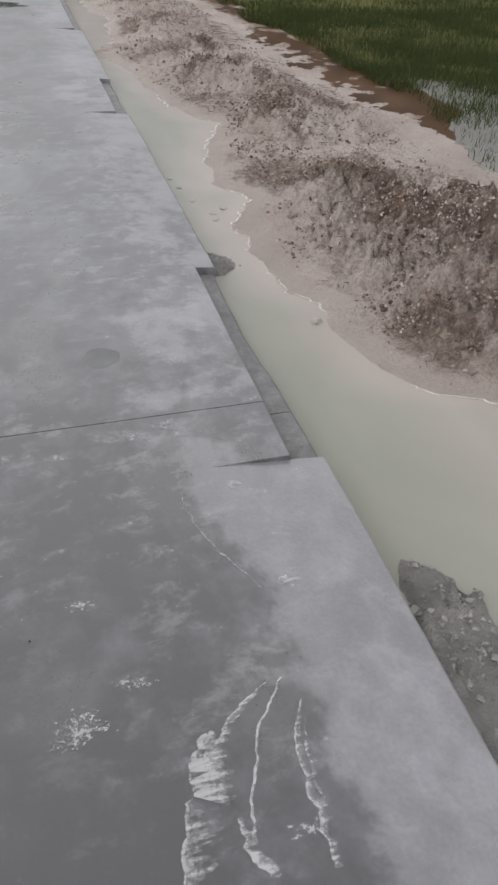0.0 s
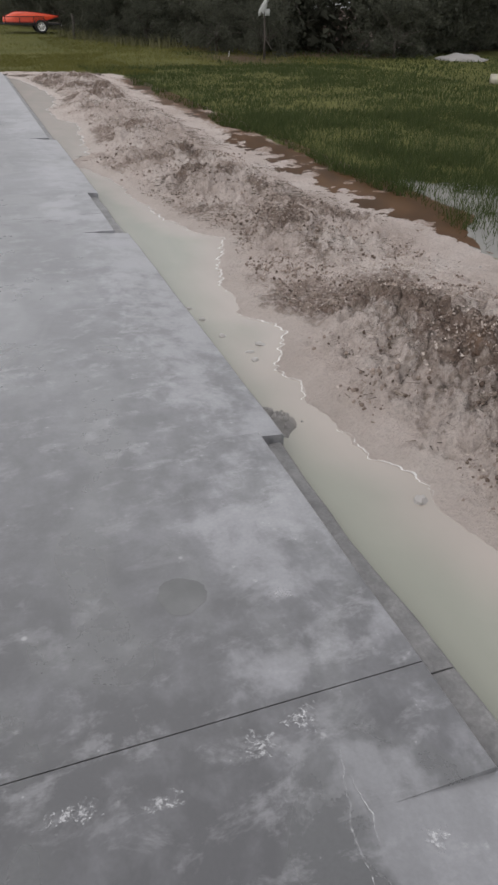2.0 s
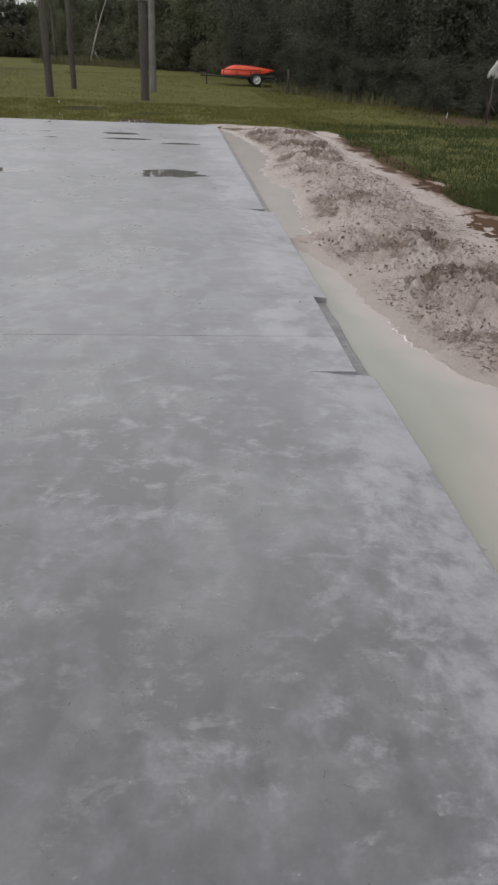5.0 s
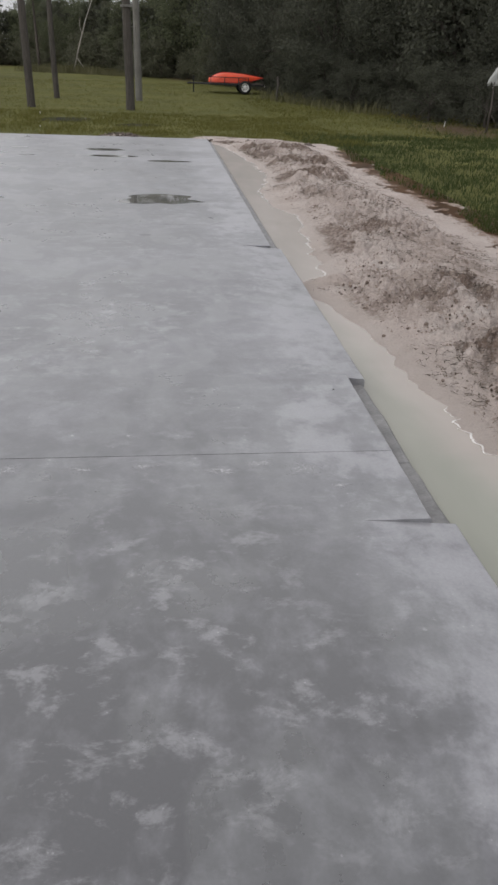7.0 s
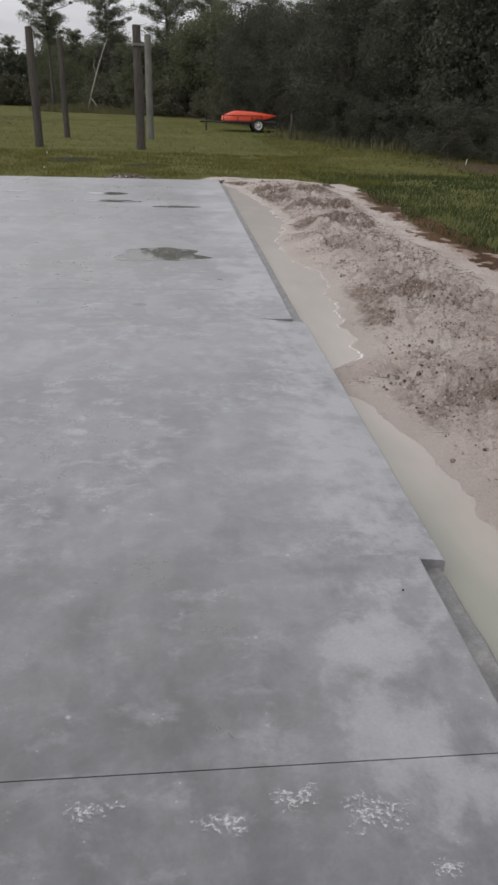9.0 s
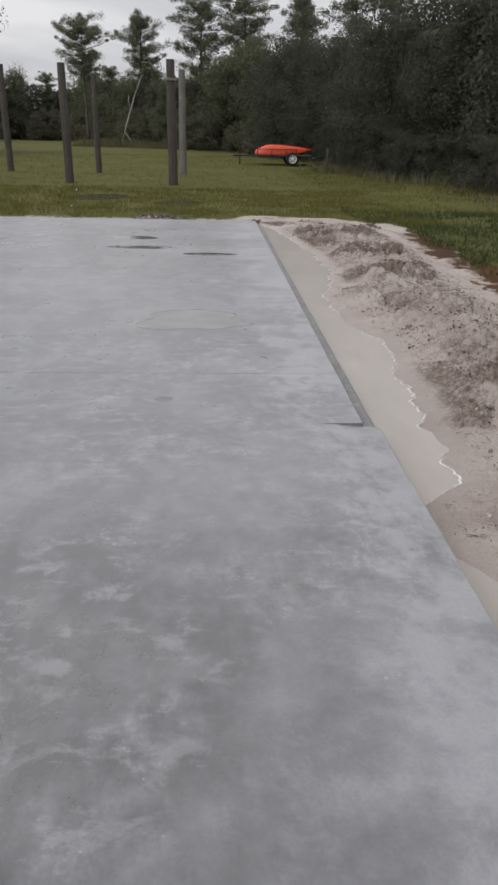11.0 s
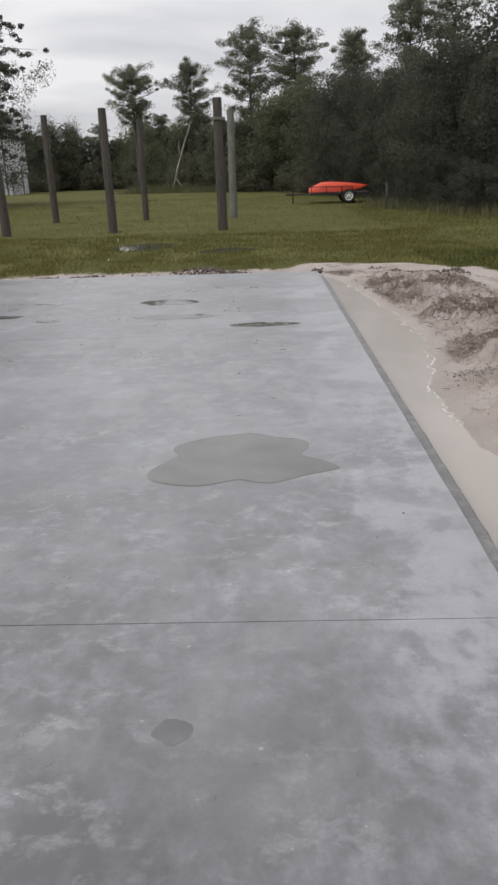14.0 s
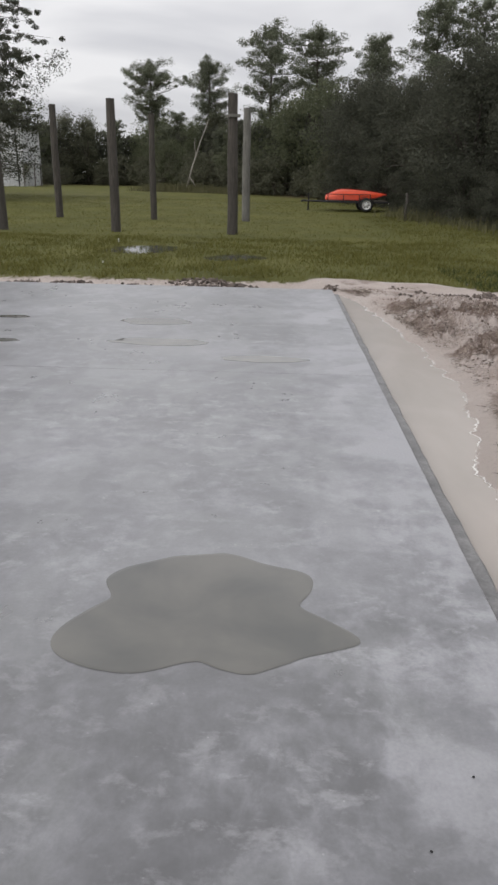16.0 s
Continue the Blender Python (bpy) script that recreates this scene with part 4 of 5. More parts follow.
def rubble(name, pts, sizes, r, mat, label, category, sink=0.3):
    z = height(pts[:, 0], pts[:, 1])
    c = np.stack([pts[:, 0], pts[:, 1], z + sizes * (0.5 - sink)], -1)
    v = OCT[None] * (0.6 + 0.7 * r.rand(len(pts), 6, 1)) * sizes[:, None, None] * (0.7 + 0.6 * r.rand(len(pts), 1, 3))
    v = v + r.normal(0, 0.18, v.shape) * sizes[:, None, None]
    verts = (v + c[:, None]).reshape(-1, 3)
    faces = (OCT_F[None] + 6 * np.arange(len(pts))[:, None, None]).reshape(-1, 3)
    me = bpy.data.meshes.new(name)
    me.from_pydata(verts.tolist(), [], faces.tolist())
    me.materials.append(mat)
    return tagged(new(name, me), label, category, kind="stuff")


pts, r = scatter(22000, 7, mound_weight)
rubble("clods", pts, 0.0025 + 0.0075 * r.rand(len(pts)) ** 2, r, M_CLOD, "crumbly clods and shell bits on the spoil mounds", "clods")


def lumps(name, pts, sizes, r, mat, label, category):
    """Rounded crumbs of earth, half sunk."""
    bm = bmesh.new()
    bmesh.ops.create_icosphere(bm, subdivisions=1, radius=1.0)
    bm.verts.ensure_lookup_table()
    ball = np.array([q.co[:] for q in bm.verts])
    tri = np.array([[q.index for q in f.verts] for f in bm.faces])
    bm.free()
    z = height(pts[:, 0], pts[:, 1])
    c = np.stack([pts[:, 0], pts[:, 1], z + sizes * 0.15], -1)
    v = ball[None] * (0.72 + 0.5 * r.rand(len(pts), len(ball), 1)) * sizes[:, None, None] * (0.7 + 0.7 * r.rand(len(pts), 1, 3))
    verts = (v + c[:, None]).reshape(-1, 3)
    faces = (tri[None] + len(ball) * np.arange(len(pts))[:, None, None]).reshape(-1, 3)
    me = bpy.data.meshes.new(name)
    me.from_pydata(verts.tolist(), [], faces.tolist())
    me.polygons.foreach_set("use_smooth", np.ones(len(me.polygons), bool))
    me.materials.append(mat)
    return tagged(new(name, me), label, category, kind="stuff")


pts, r = scatter(11000, 17, lambda x, y: mound_weight(x, y) * 2.0 * smooth(0.40, 0.62, fbm(x * 4.5, y * 4.5, 107, 3)))
lumps("earth_crumbs", pts, 0.004 + 0.009 * r.rand(len(pts)) ** 2, r, M_EARTH, "dark brown earth crumbs on the spoil mounds", "clods")
pts, r = scatter(700, 8, lambda x, y: (x > 1.06) * np.exp(-((x - 1.20) / 0.14) ** 2 - ((y - 1.4) / 0.45) ** 2) + 0.8 * (x > 1.03) * np.exp(-((x - 1.10) / 0.07) ** 2 - ((y - 4.03) / 0.12) ** 2))
rubble("mud_lumps", pts, 0.002 + 0.010 * r.rand(len(pts)) ** 2, r, M_MUD, "wet grey mud lumps heaped against the slab edge", "mud")


def strands(name, pts, r, length, width, mat, label, category, lift=0.012, stand=0.0):
    k = len(pts)
    z = height(pts[:, 0], pts[:, 1])
    ang = r.uniform(0, 2 * np.pi, k)
    ln = length * r.uniform(0.4, 1.3, k)
    d = np.stack([np.cos(ang), np.sin(ang), r.uniform(-0.05, 0.12, k) + stand], -1) * ln[:, None]
    s = np.stack([-np.sin(ang), np.cos(ang), 0.5 * r.normal(0, 1, k)], -1) * (width * r.uniform(0.6, 1.4, k))[:, None]
    base = np.stack([pts[:, 0], pts[:, 1], z + lift * r.rand(k)], -1)
    tri = np.stack([base - s, base + s, base + d], 1)
    return tagged(tris_ob(name, tri, mat), label, category, kind="stuff")


# besides roots, these dark slivers stand in for shade cast by lumps
pts, r = scatter(15000, 9, lambda x, y: (0.12 + 0.88 * smooth(5, 9, y)) * (0.15 + mound_weight(x, y) * 1.5) * (x > shore(y) + 0.12) * (x < 3.2) * smooth(0.42, 0.62, fbm(x * 2.3, y * 2.3, 105, 3)))
strands("strands", pts, r, 0.065, 0.0028, M_STRAW, "dark roots and painted strokes of lump shade on the sand", "debris")


r = np.random.RandomState(23)
pts = np.stack([r.uniform(-9, 3.4, 9000), r.normal(22.5, 0.33, 9000)], -1)
pts = pts[(pts[:, 1] > 21.85) & (r.rand(9000) < smooth(0.44, 0.64, fbm(pts[:, 0] * 1.4, pts[:, 1] * 1.4, 109, 3)) + 0.8 * np.exp(-((pts[:, 0] + 0.95) / 0.5) ** 2))]
lumps("earth_crumbs", pts, r.uniform(0.010, 0.032, len(pts)), r, M_DARKEARTH, "dark earth clods along the slab's far edge", "clods")

# ---- grass ----
def blades(name, count, box, seed, tall, width, mat, label, tuft=0.0, keep=None):
    r = np.random.RandomState(seed)
    x0, y0, x1, y1 = box
    p = np.stack([r.uniform(x0, x1, count * 3), r.uniform(y0, y1, count * 3)], -1)
    g = zones(p[:, 0], p[:, 1])
    ok = (g > 0.45) & (r.rand(len(p)) < 0.25 + 0.75 * smooth(0.35, 0.65, fbm(p[:, 0] * 1.6, p[:, 1] * 1.6, seed, 3)))
    if keep:
        ok &= r.rand(len(p)) < keep(p[:, 0], p[:, 1])
    p = p[ok][:count]
    k = len(p)
    z = height(p[:, 0], p[:, 1])
    patch = 0.6 + 0.9 * fbm(p[:, 0] * 0.9, p[:, 1] * 0.9, seed + 3, 3)
    h = tall * patch * r.uniform(0.4, 1.25, k)
    ang = r.uniform(0, 2 * np.pi, k)
    lean = r.uniform(0.1, 1.0, k) * h
    s = np.stack([np.cos(ang), np.sin(ang), 0 * ang], -1) * (width * r.uniform(0.6, 1.4, k))[:, None]
    base = np.stack([p[:, 0], p[:, 1], z - 0.01], -1)
    a2 = r.uniform(0, 2 * np.pi, k)
    tip = base + np.stack([np.cos(a2) * lean, np.sin(a2) * lean, h + 0.01], -1)
    return tagged(tris_ob(name, np.stack([base - s, base + s, tip], 1), mat), label, "grass", kind="stuff")


blades("grass", 64000, (3.3, 3.5, 8.5, 14.0), 11, 0.10, 0.0045, M_BLADE, "rank dark green grass at the edge of the sand", keep=lambda x, y: 1 - 0.85 * np.exp(-((x - 4.4) / 0.9) ** 2 - ((y - 5.8) / 1.5) ** 2) * (0.4 + 0.6 * smooth(0.4, 0.6, fbm(x * 1.5, y * 1.5, 113, 2))))
blades("grass", 14000, (4.0, 25.0, 13.0, 46.0), 16, 0.07, 0.013, M_LAWN, "short olive lawn grass beside the woods", keep=lambda x, y: 1 - np.exp(-((x - 9.8) / 1.6) ** 2 - ((y - 30.0) / 3.5) ** 2))
blades("grass", 30000, (3.3, 12.0, 12.0, 26.0), 12, 0.09, 0.009, M_BLADE, "short green grass of the field")
blades("grass", 36000, (-10.0, 22.3, 5.0, 33.0), 13, 0.07, 0.010, M_LAWN, "short olive lawn grass beyond the slab", keep=lambda x, y: 1 - 0.85 * np.exp(-((x + 3.2) / 0.9) ** 2 - ((y - 29.4) / 1.5) ** 2) - 0.7 * np.exp(-((x + 0.9) / 0.7) ** 2 - ((y - 27.6) / 1.0) ** 2))
blades("grass", 30000, (-22.0, 32.0, 12.0, 60.0), 14, 0.055, 0.013, M_LAWN, "mown olive lawn grass of the far field")
blades("grass", 14000, (8.0, 8.0, 20.0, 34.0), 15, 0.10, 0.016, M_BLADE, "short green grass of the field", keep=lambda x, y: 1 - np.exp(-((x - 9.8) / 1.6) ** 2 - ((y - 30.0) / 3.5) ** 2))


def reeds(name, count, line, tall, seed, label, spread):
    r = np.random.RandomState(seed)
    t = r.rand(count)
    lx, ly = np.array([q[0] for q in line]), np.array([q[1] for q in line])
    s = np.linspace(0, 1, len(line))
    x = np.interp(t, s, lx) + r.normal(0, spread, count)
    y = np.interp(t, s, ly) + r.normal(0, spread, count)
    z = height(x, y)
    h = tall * r.uniform(0.4, 1.2, count) * (0.5 + fbm(x * 0.7, y * 0.7, seed, 2))
    ang, a2 = r.uniform(0, 6.28, count), r.uniform(0, 6.28, count)
    side = np.stack([np.cos(ang), np.sin(ang), 0 * ang], -1) * 0.02
    base = np.stack([x, y, z - 0.02], -1)
    tip = base + np.stack([np.cos(a2) * h * 0.25, np.sin(a2) * h * 0.25, h], -1)
    return tagged(tris_ob(name, np.stack([base - side, base + side, tip], 1), M_REED), label, "grass", kind="stuff")


reeds("tall_grass", 4500, ((-11, 75), (-7, 74.5), (-3.2, 72)), 0.62, 17, "bank of tall dry grass before the woods", 0.8)
reeds("tall_grass", 1300, ((5.8, 46.5), (7.5, 43), (9.0, 37)), 0.45, 18, "tall dry grass at the foot of the woods", 0.7)


# ---- trees ----
def leaf_cloud(r, centres, radii, per, size, flat=0.7, droop=0.0):
    """Loose leaf triangles in clumps round the centres."""
    tri = []
    for c, rad in zip(centres, radii):
        d = r.normal(0, 1, (per, 3))
        d /= np.linalg.norm(d, axis=1)[:, None]
        p = np.asarray(c)[None] + d * (rad * r.rand(per, 1) ** 0.45) * np.array([1, 1, flat])
        p[:, 2] -= droop * rad * r.rand(per)
        a = r.normal(0, 1, (per, 3))
        b = np.cross(a, d)
        a /= np.linalg.norm(a, axis=1)[:, None] + 1e-6
        b /= np.linalg.norm(b, axis=1)[:, None] + 1e-6
        s = size * r.uniform(0.55, 1.4, (per, 1))
        tri.append(np.stack([p - a * s * 0.5, p + a * s * 0.5, p + b * s], 1))
    return np.concatenate(tri)


def pine(seed, tall, bare=0.45, spread=0.22, lean=0.0):
    r = np.random.RandomState(seed)
    tree = empty("pine_tree", 0, 0, 0, "tall dark pine with an open uneven crown", "tree", "trees of the woods")
    path = [(lean * t * t * tall + 0.12 * math.sin(3 * t + seed), 0.1 * math.sin(4 * t), t * tall) for t in np.linspace(0, 1, 9)]
    girth = 0.012 * tall + 0.05
    pieces = [tube(path, [girth * (1 - 0.85 * t) for t in np.linspace(0, 1, 9)], 8)]
    centres, radii = [], []
    limbs = 46
    for i in range(limbs):
        t = bare + (1 - bare) * (i / (limbs - 1)) ** 0.9
        start = Vector((np.interp(t, np.linspace(0, 1, 9), [p[0] for p in path]), 0, t * tall))
        reach = tall * spread * r.choice([0.6, 1.0, 1.0, 1.25]) * (0.25 + 0.95 * math.sin(math.pi * min(1, (1.04 - t) / (1.05 - bare) * 0.85 + 0.08))) * r.uniform(0.55, 1.1)
        ang = i * 2.4 + r.uniform(-0.5, 0.5)
        rise = reach * r.uniform(0.0, 0.5)
        end = start + Vector((math.cos(ang) * reach, math.sin(ang) * reach, rise))
        pieces.append(tube([start, start.lerp(end, 0.5) + Vector((0, 0, -0.05 * reach)), end], [0.045, 0.03, 0.012], 5, False))
        for k in range(6):
            q = start.lerp(end, 0.25 + 0.15 * k)
            centres.append((q.x + r.normal(0, 0.12), q.y + r.normal(0, 0.12), q.z + r.normal(0, 0.1)))
            radii.append(tall * 0.042 * r.uniform(0.5, 1.4))
    centres.append((path[-1][0], path[-1][1], tall))
    radii.append(tall * 0.04)
    v, f = joined(pieces)
    ob_from("trunk", v, f, M_BARK, tree, shade=True)
    tris_ob("crown", leaf_cloud(r, centres, radii, 130, 0.0060 * tall + 0.012, 0.8), M_PINE, tree)
    return tree


def broadleaf(seed, tall, wide, leaf=0.115, clumps=120, per=120, mat=None, low=0.12, name="oak_tree", label="dense dark broadleaf tree with an uneven crown", droop=0.0):
    r = np.random.RandomState(seed)
    tree = empty(name, 0, 0, 0, label, "tree", "trees of the woods")
    fork = tall * 0.35
    pieces = [tube([(0, 0, 0), (0.06 * tall * r.normal(0, 0.4), 0, fork * 0.5), (0, 0, fork)], [0.03 * tall, 0.022 * tall, 0.018 * tall], 8)]
    centres, radii = [], []
    for i in range(12):
        ang, up = i * 2.4 + r.uniform(-0.4, 0.4), r.uniform(0.15, 1.0)
        end = Vector((math.cos(ang) * wide * (1.05 - up * 0.6), math.sin(ang) * wide * (1.05 - up * 0.6), low * tall + (0.86 - low) * tall * up))
        pieces.append(tube([(0, 0, fork * r.uniform(0.5, 1)), (end.x * 0.5, end.y * 0.5, (fork + end.z) * 0.5), end], [0.012 * tall, 0.009 * tall, 0.004 * tall], 5, False))
    for i in range(clumps):
        t = r.rand()
        z = low * tall + (0.95 - low) * tall * t
        swell = math.sqrt(max(0.05, 1 - ((t - 0.40) / 0.68) ** 2))
        ang, rad = r.uniform(0, 6.283), wide * swell * r.uniform(0.3, 1.05)
        bulge = 1 + 0.3 * math.sin(3 * ang + seed) + 0.2 * math.sin(5 * ang + 7 * t)
        centres.append((math.cos(ang) * rad * bulge, math.sin(ang) * rad * bulge, z + r.normal(0, 0.04 * tall)))
        radii.append(0.12 * (tall + wide) * r.uniform(0.5, 1.1))
    v, f = joined(pieces)
    ob_from("trunk", v, f, M_BARK, tree, shade=True)
    tris_ob("crown", leaf_cloud(r, centres, radii, per, leaf, 0.8, droop), mat or M_LEAF, tree)
    return tree


def skyline(az):
    """Tangent of the height at which the closed wood ends, by azimuth from the slab."""
    return float(np.interp(math.degrees(az), (-40, -22, -17, -13, -6, -1, 4, 9, 14, 18, 24, 40), (0.11, 0.088, 0.074, 0.064, 0.068, 0.088, 0.102, 0.118, 0.132, 0.162, 0.23, 0.29)))


def ground_at(x, y):
    return float(height(np.array([x]), np.array([y]))[0])


def put(tree, x, y, tall_ratio, turn):
    return copy_thing(tree, pose(x, y, ground_at(x, y) - 0.05, 0, 0, turn) @ Matrix.Diagonal((tall_ratio, tall_ratio, tall_ratio, 1)))


def plant(tree, x, y, turn=0.0):
    tree.matrix_world = pose(x, y, ground_at(x, y) - 0.05, 0, 0, turn)
    return tree


# the pines that stand out against the sky
for seed, x, y, top, bare, spread in ((1, -12.0, 85, 10.9, 0.56, 0.23), (2, -6.5, 85, 11.3, 0.40, 0.20), (3, -0.75, 80, 13.2, 0.40, 0.19), (4, 3.2, 78, 12.8, 0.45, 0.19),
                                      (5, 7.9, 75, 11.8, 0.42, 0.16), (6, 10.0, 63, 12.1, 0.30, 0.17), (7, 13.2, 64, 12.2, 0.30, 0.2)):
    plant(pine(seed, top - 0.35, bare, spread), x, y, seed * 50.0)

# the closed wood: a few kinds, set out row by row behind its edge
kinds = [broadleaf(25, 6.0, 1.25, 0.10, 110, 110, M_LEAF, 0.05), broadleaf(26, 6.0, 1.05, 0.10, 100, 110, M_DARKLEAF, 0.05), broadleaf(21, 6.0, 2.3), broadleaf(22, 6.0, 1.9, clumps=95), broadleaf(23, 6.0, 2.7, clumps=120), broadleaf(24, 6.0, 1.6, 0.11, 90)]
shrubs = [broadleaf(31, 2.4, 1.5, 0.11, 70, 52, M_DARKLEAF, 0.02, "shrub", "dark dense shrub at the edge of the woods"),
          broadleaf(32, 2.4, 1.8, 0.11, 75, 52, M_DARKLEAF, 0.02, "shrub", "dark dense shrub at the edge of the woods")]
# close trees and shrubs wear the leaf copy with shade in its colour
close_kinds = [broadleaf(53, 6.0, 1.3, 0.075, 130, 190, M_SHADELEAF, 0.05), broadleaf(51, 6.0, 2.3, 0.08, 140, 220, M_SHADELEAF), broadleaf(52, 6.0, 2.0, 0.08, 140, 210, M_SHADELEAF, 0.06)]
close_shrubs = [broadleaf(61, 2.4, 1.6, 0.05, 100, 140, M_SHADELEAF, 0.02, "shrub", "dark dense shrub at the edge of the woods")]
pines = [pine(41, 9.0, 0.4, 0.2), pine(42, 9.0, 0.35, 0.18)]
used = set()
rng = random.Random(12)


def set_out(pool, x, y, ratio):
    k = rng.choice(pool)
    if k.name not in used:
        used.add(k.name)
        k.matrix_world = pose(x, y, ground_at(x, y) - 0.05, 0, 0, rng.uniform(0, 360)) @ Matrix.Diagonal((ratio, ratio, ratio, 1))
        k.scale = (ratio, ratio, ratio)
        return k
    k2 = copy_thing(k, pose(x, y, ground_at(x, y) - 0.05, 0, 0, rng.uniform(0, 360)))
    k2.scale = (ratio, ratio, ratio)
    return k2


along = []
for (x0, y0), (x1, y1) in zip(EDGE[1:-1], EDGE[2:]):
    steps = max(1, int(math.hypot(x1 - x0, y1 - y0) / 2.6))
    along += [(x0 + (x1 - x0) * k / steps, y0 + (y1 - y0) * k / steps) for k in range(steps)]
for i, (x, y) in enumerate(along):
    az, d0 = math.atan2(x, y - 15), math.hypot(x, y - 15)
    if az > radians(62):
        continue
    for row, off in enumerate((1.2, 4.0, 8.5)):
        if row == 2 and i % 2:
            continue
        d = d0 + off + rng.uniform(-0.8, 1.2)
        a = az + rng.uniform(-0.015, 0.015)
        px, py = math.sin(a) * d, 15 + math.cos(a) * d
        dist = math.hypot(px - 0.1, py - 11.6)
        top = 1.45 + skyline(a) * dist * rng.uniform(0.62, 1.13) - field_level(py)
        if row == 0:
            set_out(close_shrubs if a > 0.09 else shrubs, px, py, rng.uniform(0.75, 1.5))
        elif a < 0.22 and rng.random() < 0.28:
            set_out(pines, px, py, top * 1.06 / 9.0)
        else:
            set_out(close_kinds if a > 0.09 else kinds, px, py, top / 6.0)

# deep wood behind, too thick to count
r = np.random.RandomState(3)
count = 150000
t = r.rand(count)
ex, ey = np.array([e[0] for e in EDGE[1:-1]]), np.array([e[1] for e in EDGE[1:-1]])
seg = np.concatenate([[0], np.cumsum(np.hypot(np.diff(ex), np.diff(ey)))])
bx, by = np.interp(t * seg[-1], seg, ex), np.interp(t * seg[-1], seg, ey)
az, d = np.arctan2(bx, by - 15), np.hypot(bx, by - 15) + r.uniform(3, 13, count)
px, py = np.sin(az) * d, 15 + np.cos(az) * d
cap = 1.45 + np.array([skyline(a) for a in az]) * np.hypot(px, py - 11.6) * (0.62 + 0.3 * fbm(az * 60, 0 * az, 7, 3))
pz = field_level(py) + (cap - field_level(py)) * r.rand(count)
a = r.normal(0, 1, (count, 3)) * 0.20
b = r.normal(0, 1, (count, 3)) * 0.20
p = np.stack([px, py, pz], -1)
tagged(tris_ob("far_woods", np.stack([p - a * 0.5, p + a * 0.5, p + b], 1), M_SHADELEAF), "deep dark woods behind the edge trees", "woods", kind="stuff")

# the big tree that hangs in from the side, with drooping feathered boughs
r = np.random.RandomState(77)
big = empty("oak_tree", 0, 0, 0, "large spreading tree with drooping feathery boughs", "tree")
pieces = [tube([(0, 0, 0), (0.1, 0, 2.2), (0.0, 0.1, 5.5), (0.1, 0, 9.5), (0, 0, 12.5)], [0.42, 0.34, 0.27, 0.16, 0.05], 12)]
centres, radii = [], []
for i in range(150):
    up = r.uniform(0.14, 0.98)
    ang = i * 2.4 + r.uniform(-0.4, 0.4)
    reach = 8.0 * math.sqrt(max(0.06, 1 - ((up - 0.42) / 0.62) ** 2)) * r.uniform(0.72, 1.08)
    s = Vector((0, 0, 13.0 * up))
    e = s + Vector((math.cos(ang) * reach, math.sin(ang) * reach, reach * r.uniform(-0.16, 0.22)))
    m = s.lerp(e, 0.55) + Vector((0, 0, 0.10 * reach))
    pieces.append(tube([s, m, e], [0.05, 0.025, 0.005], 5, False))
    for k in range(10):
        q = (s.lerp(m, k / 4.0) if k < 4 else m.lerp(e, (k - 4) / 4.7))
        centres.append((q.x + r.normal(0, 0.18), q.y + r.normal(0, 0.18), q.z - 0.1 + r.normal(0, 0.1)))
        radii.append(r.uniform(0.25, 0.5) * (1.3 - 0.08 * k))
for k in range(420):
    centres.append((r.normal(1.2, 3.0), r.normal(0, 3.0), r.uniform(1.6, 8.0)))
    radii.append(r.uniform(0.6, 1.0))
v, f = joined(pieces)
ob_from("trunk", v, f, M_BARK, big, shade=True)
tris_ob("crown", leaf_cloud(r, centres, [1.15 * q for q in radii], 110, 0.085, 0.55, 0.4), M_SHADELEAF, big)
plant(big, -20.4, 55.0, 20)

# leaning bare snag before the wood
v, f = joined([tube([(0, 0, 0), (0.55, 0, 1.9), (1.25, 0, 3.9), (1.95, 0, 5.6)], [0.075, 0.06, 0.045, 0.02], 8, wobble=0.2),
               tube([(0.9, 0, 2.9), (0.75, 0.1, 3.6), (0.8, 0.15, 4.2)], [0.04, 0.03, 0.01], 5),
               tube([(0.35, 0, 1.2), (0.8, 0, 0.55), (1.05, 0, 0.0)], [0.04, 0.035, 0.03], 5)])
snag = ob_from("dead_trunk", v, f, M_SNAG, shade=True)
snag.matrix_world = pose(-7.55, 74.5, 0.34)
tagged(snag, "bare pale dead trunk leaning before the woods", "dead tree")

# ---- poles of a barn frame ----


def pole(x, y, tall, girth, lean, mat, label, seed, bracket=False):
    ob = empty("pole", x, y, ground_at(x, y) - 0.06, label, "pole", "poles set in the lawn", seed * 37.0)
    t = np.linspace(0, 1, 9)
    path = [(lean * u * tall + 0.012 * math.sin(5 * u + seed), 0.01 * math.cos(4 * u + seed), u * tall) for u in t]
    v, f = tube(path, [girth * (1.0 - 0.14 * u + 0.02 * math.sin(9 * u + seed)) for u in t], 14, wobble=0.05, seed=seed)
    ob_from("shaft", v, f, mat, ob)
    if bracket:
        bm = boxes((-girth * 1.05, -girth * 1.05, tall * 0.842, girth * 1.05, girth * 1.05, tall * 0.862))
        part("band", bm, M_PALEPOST, ob, "pale band round the pole")
    return ob


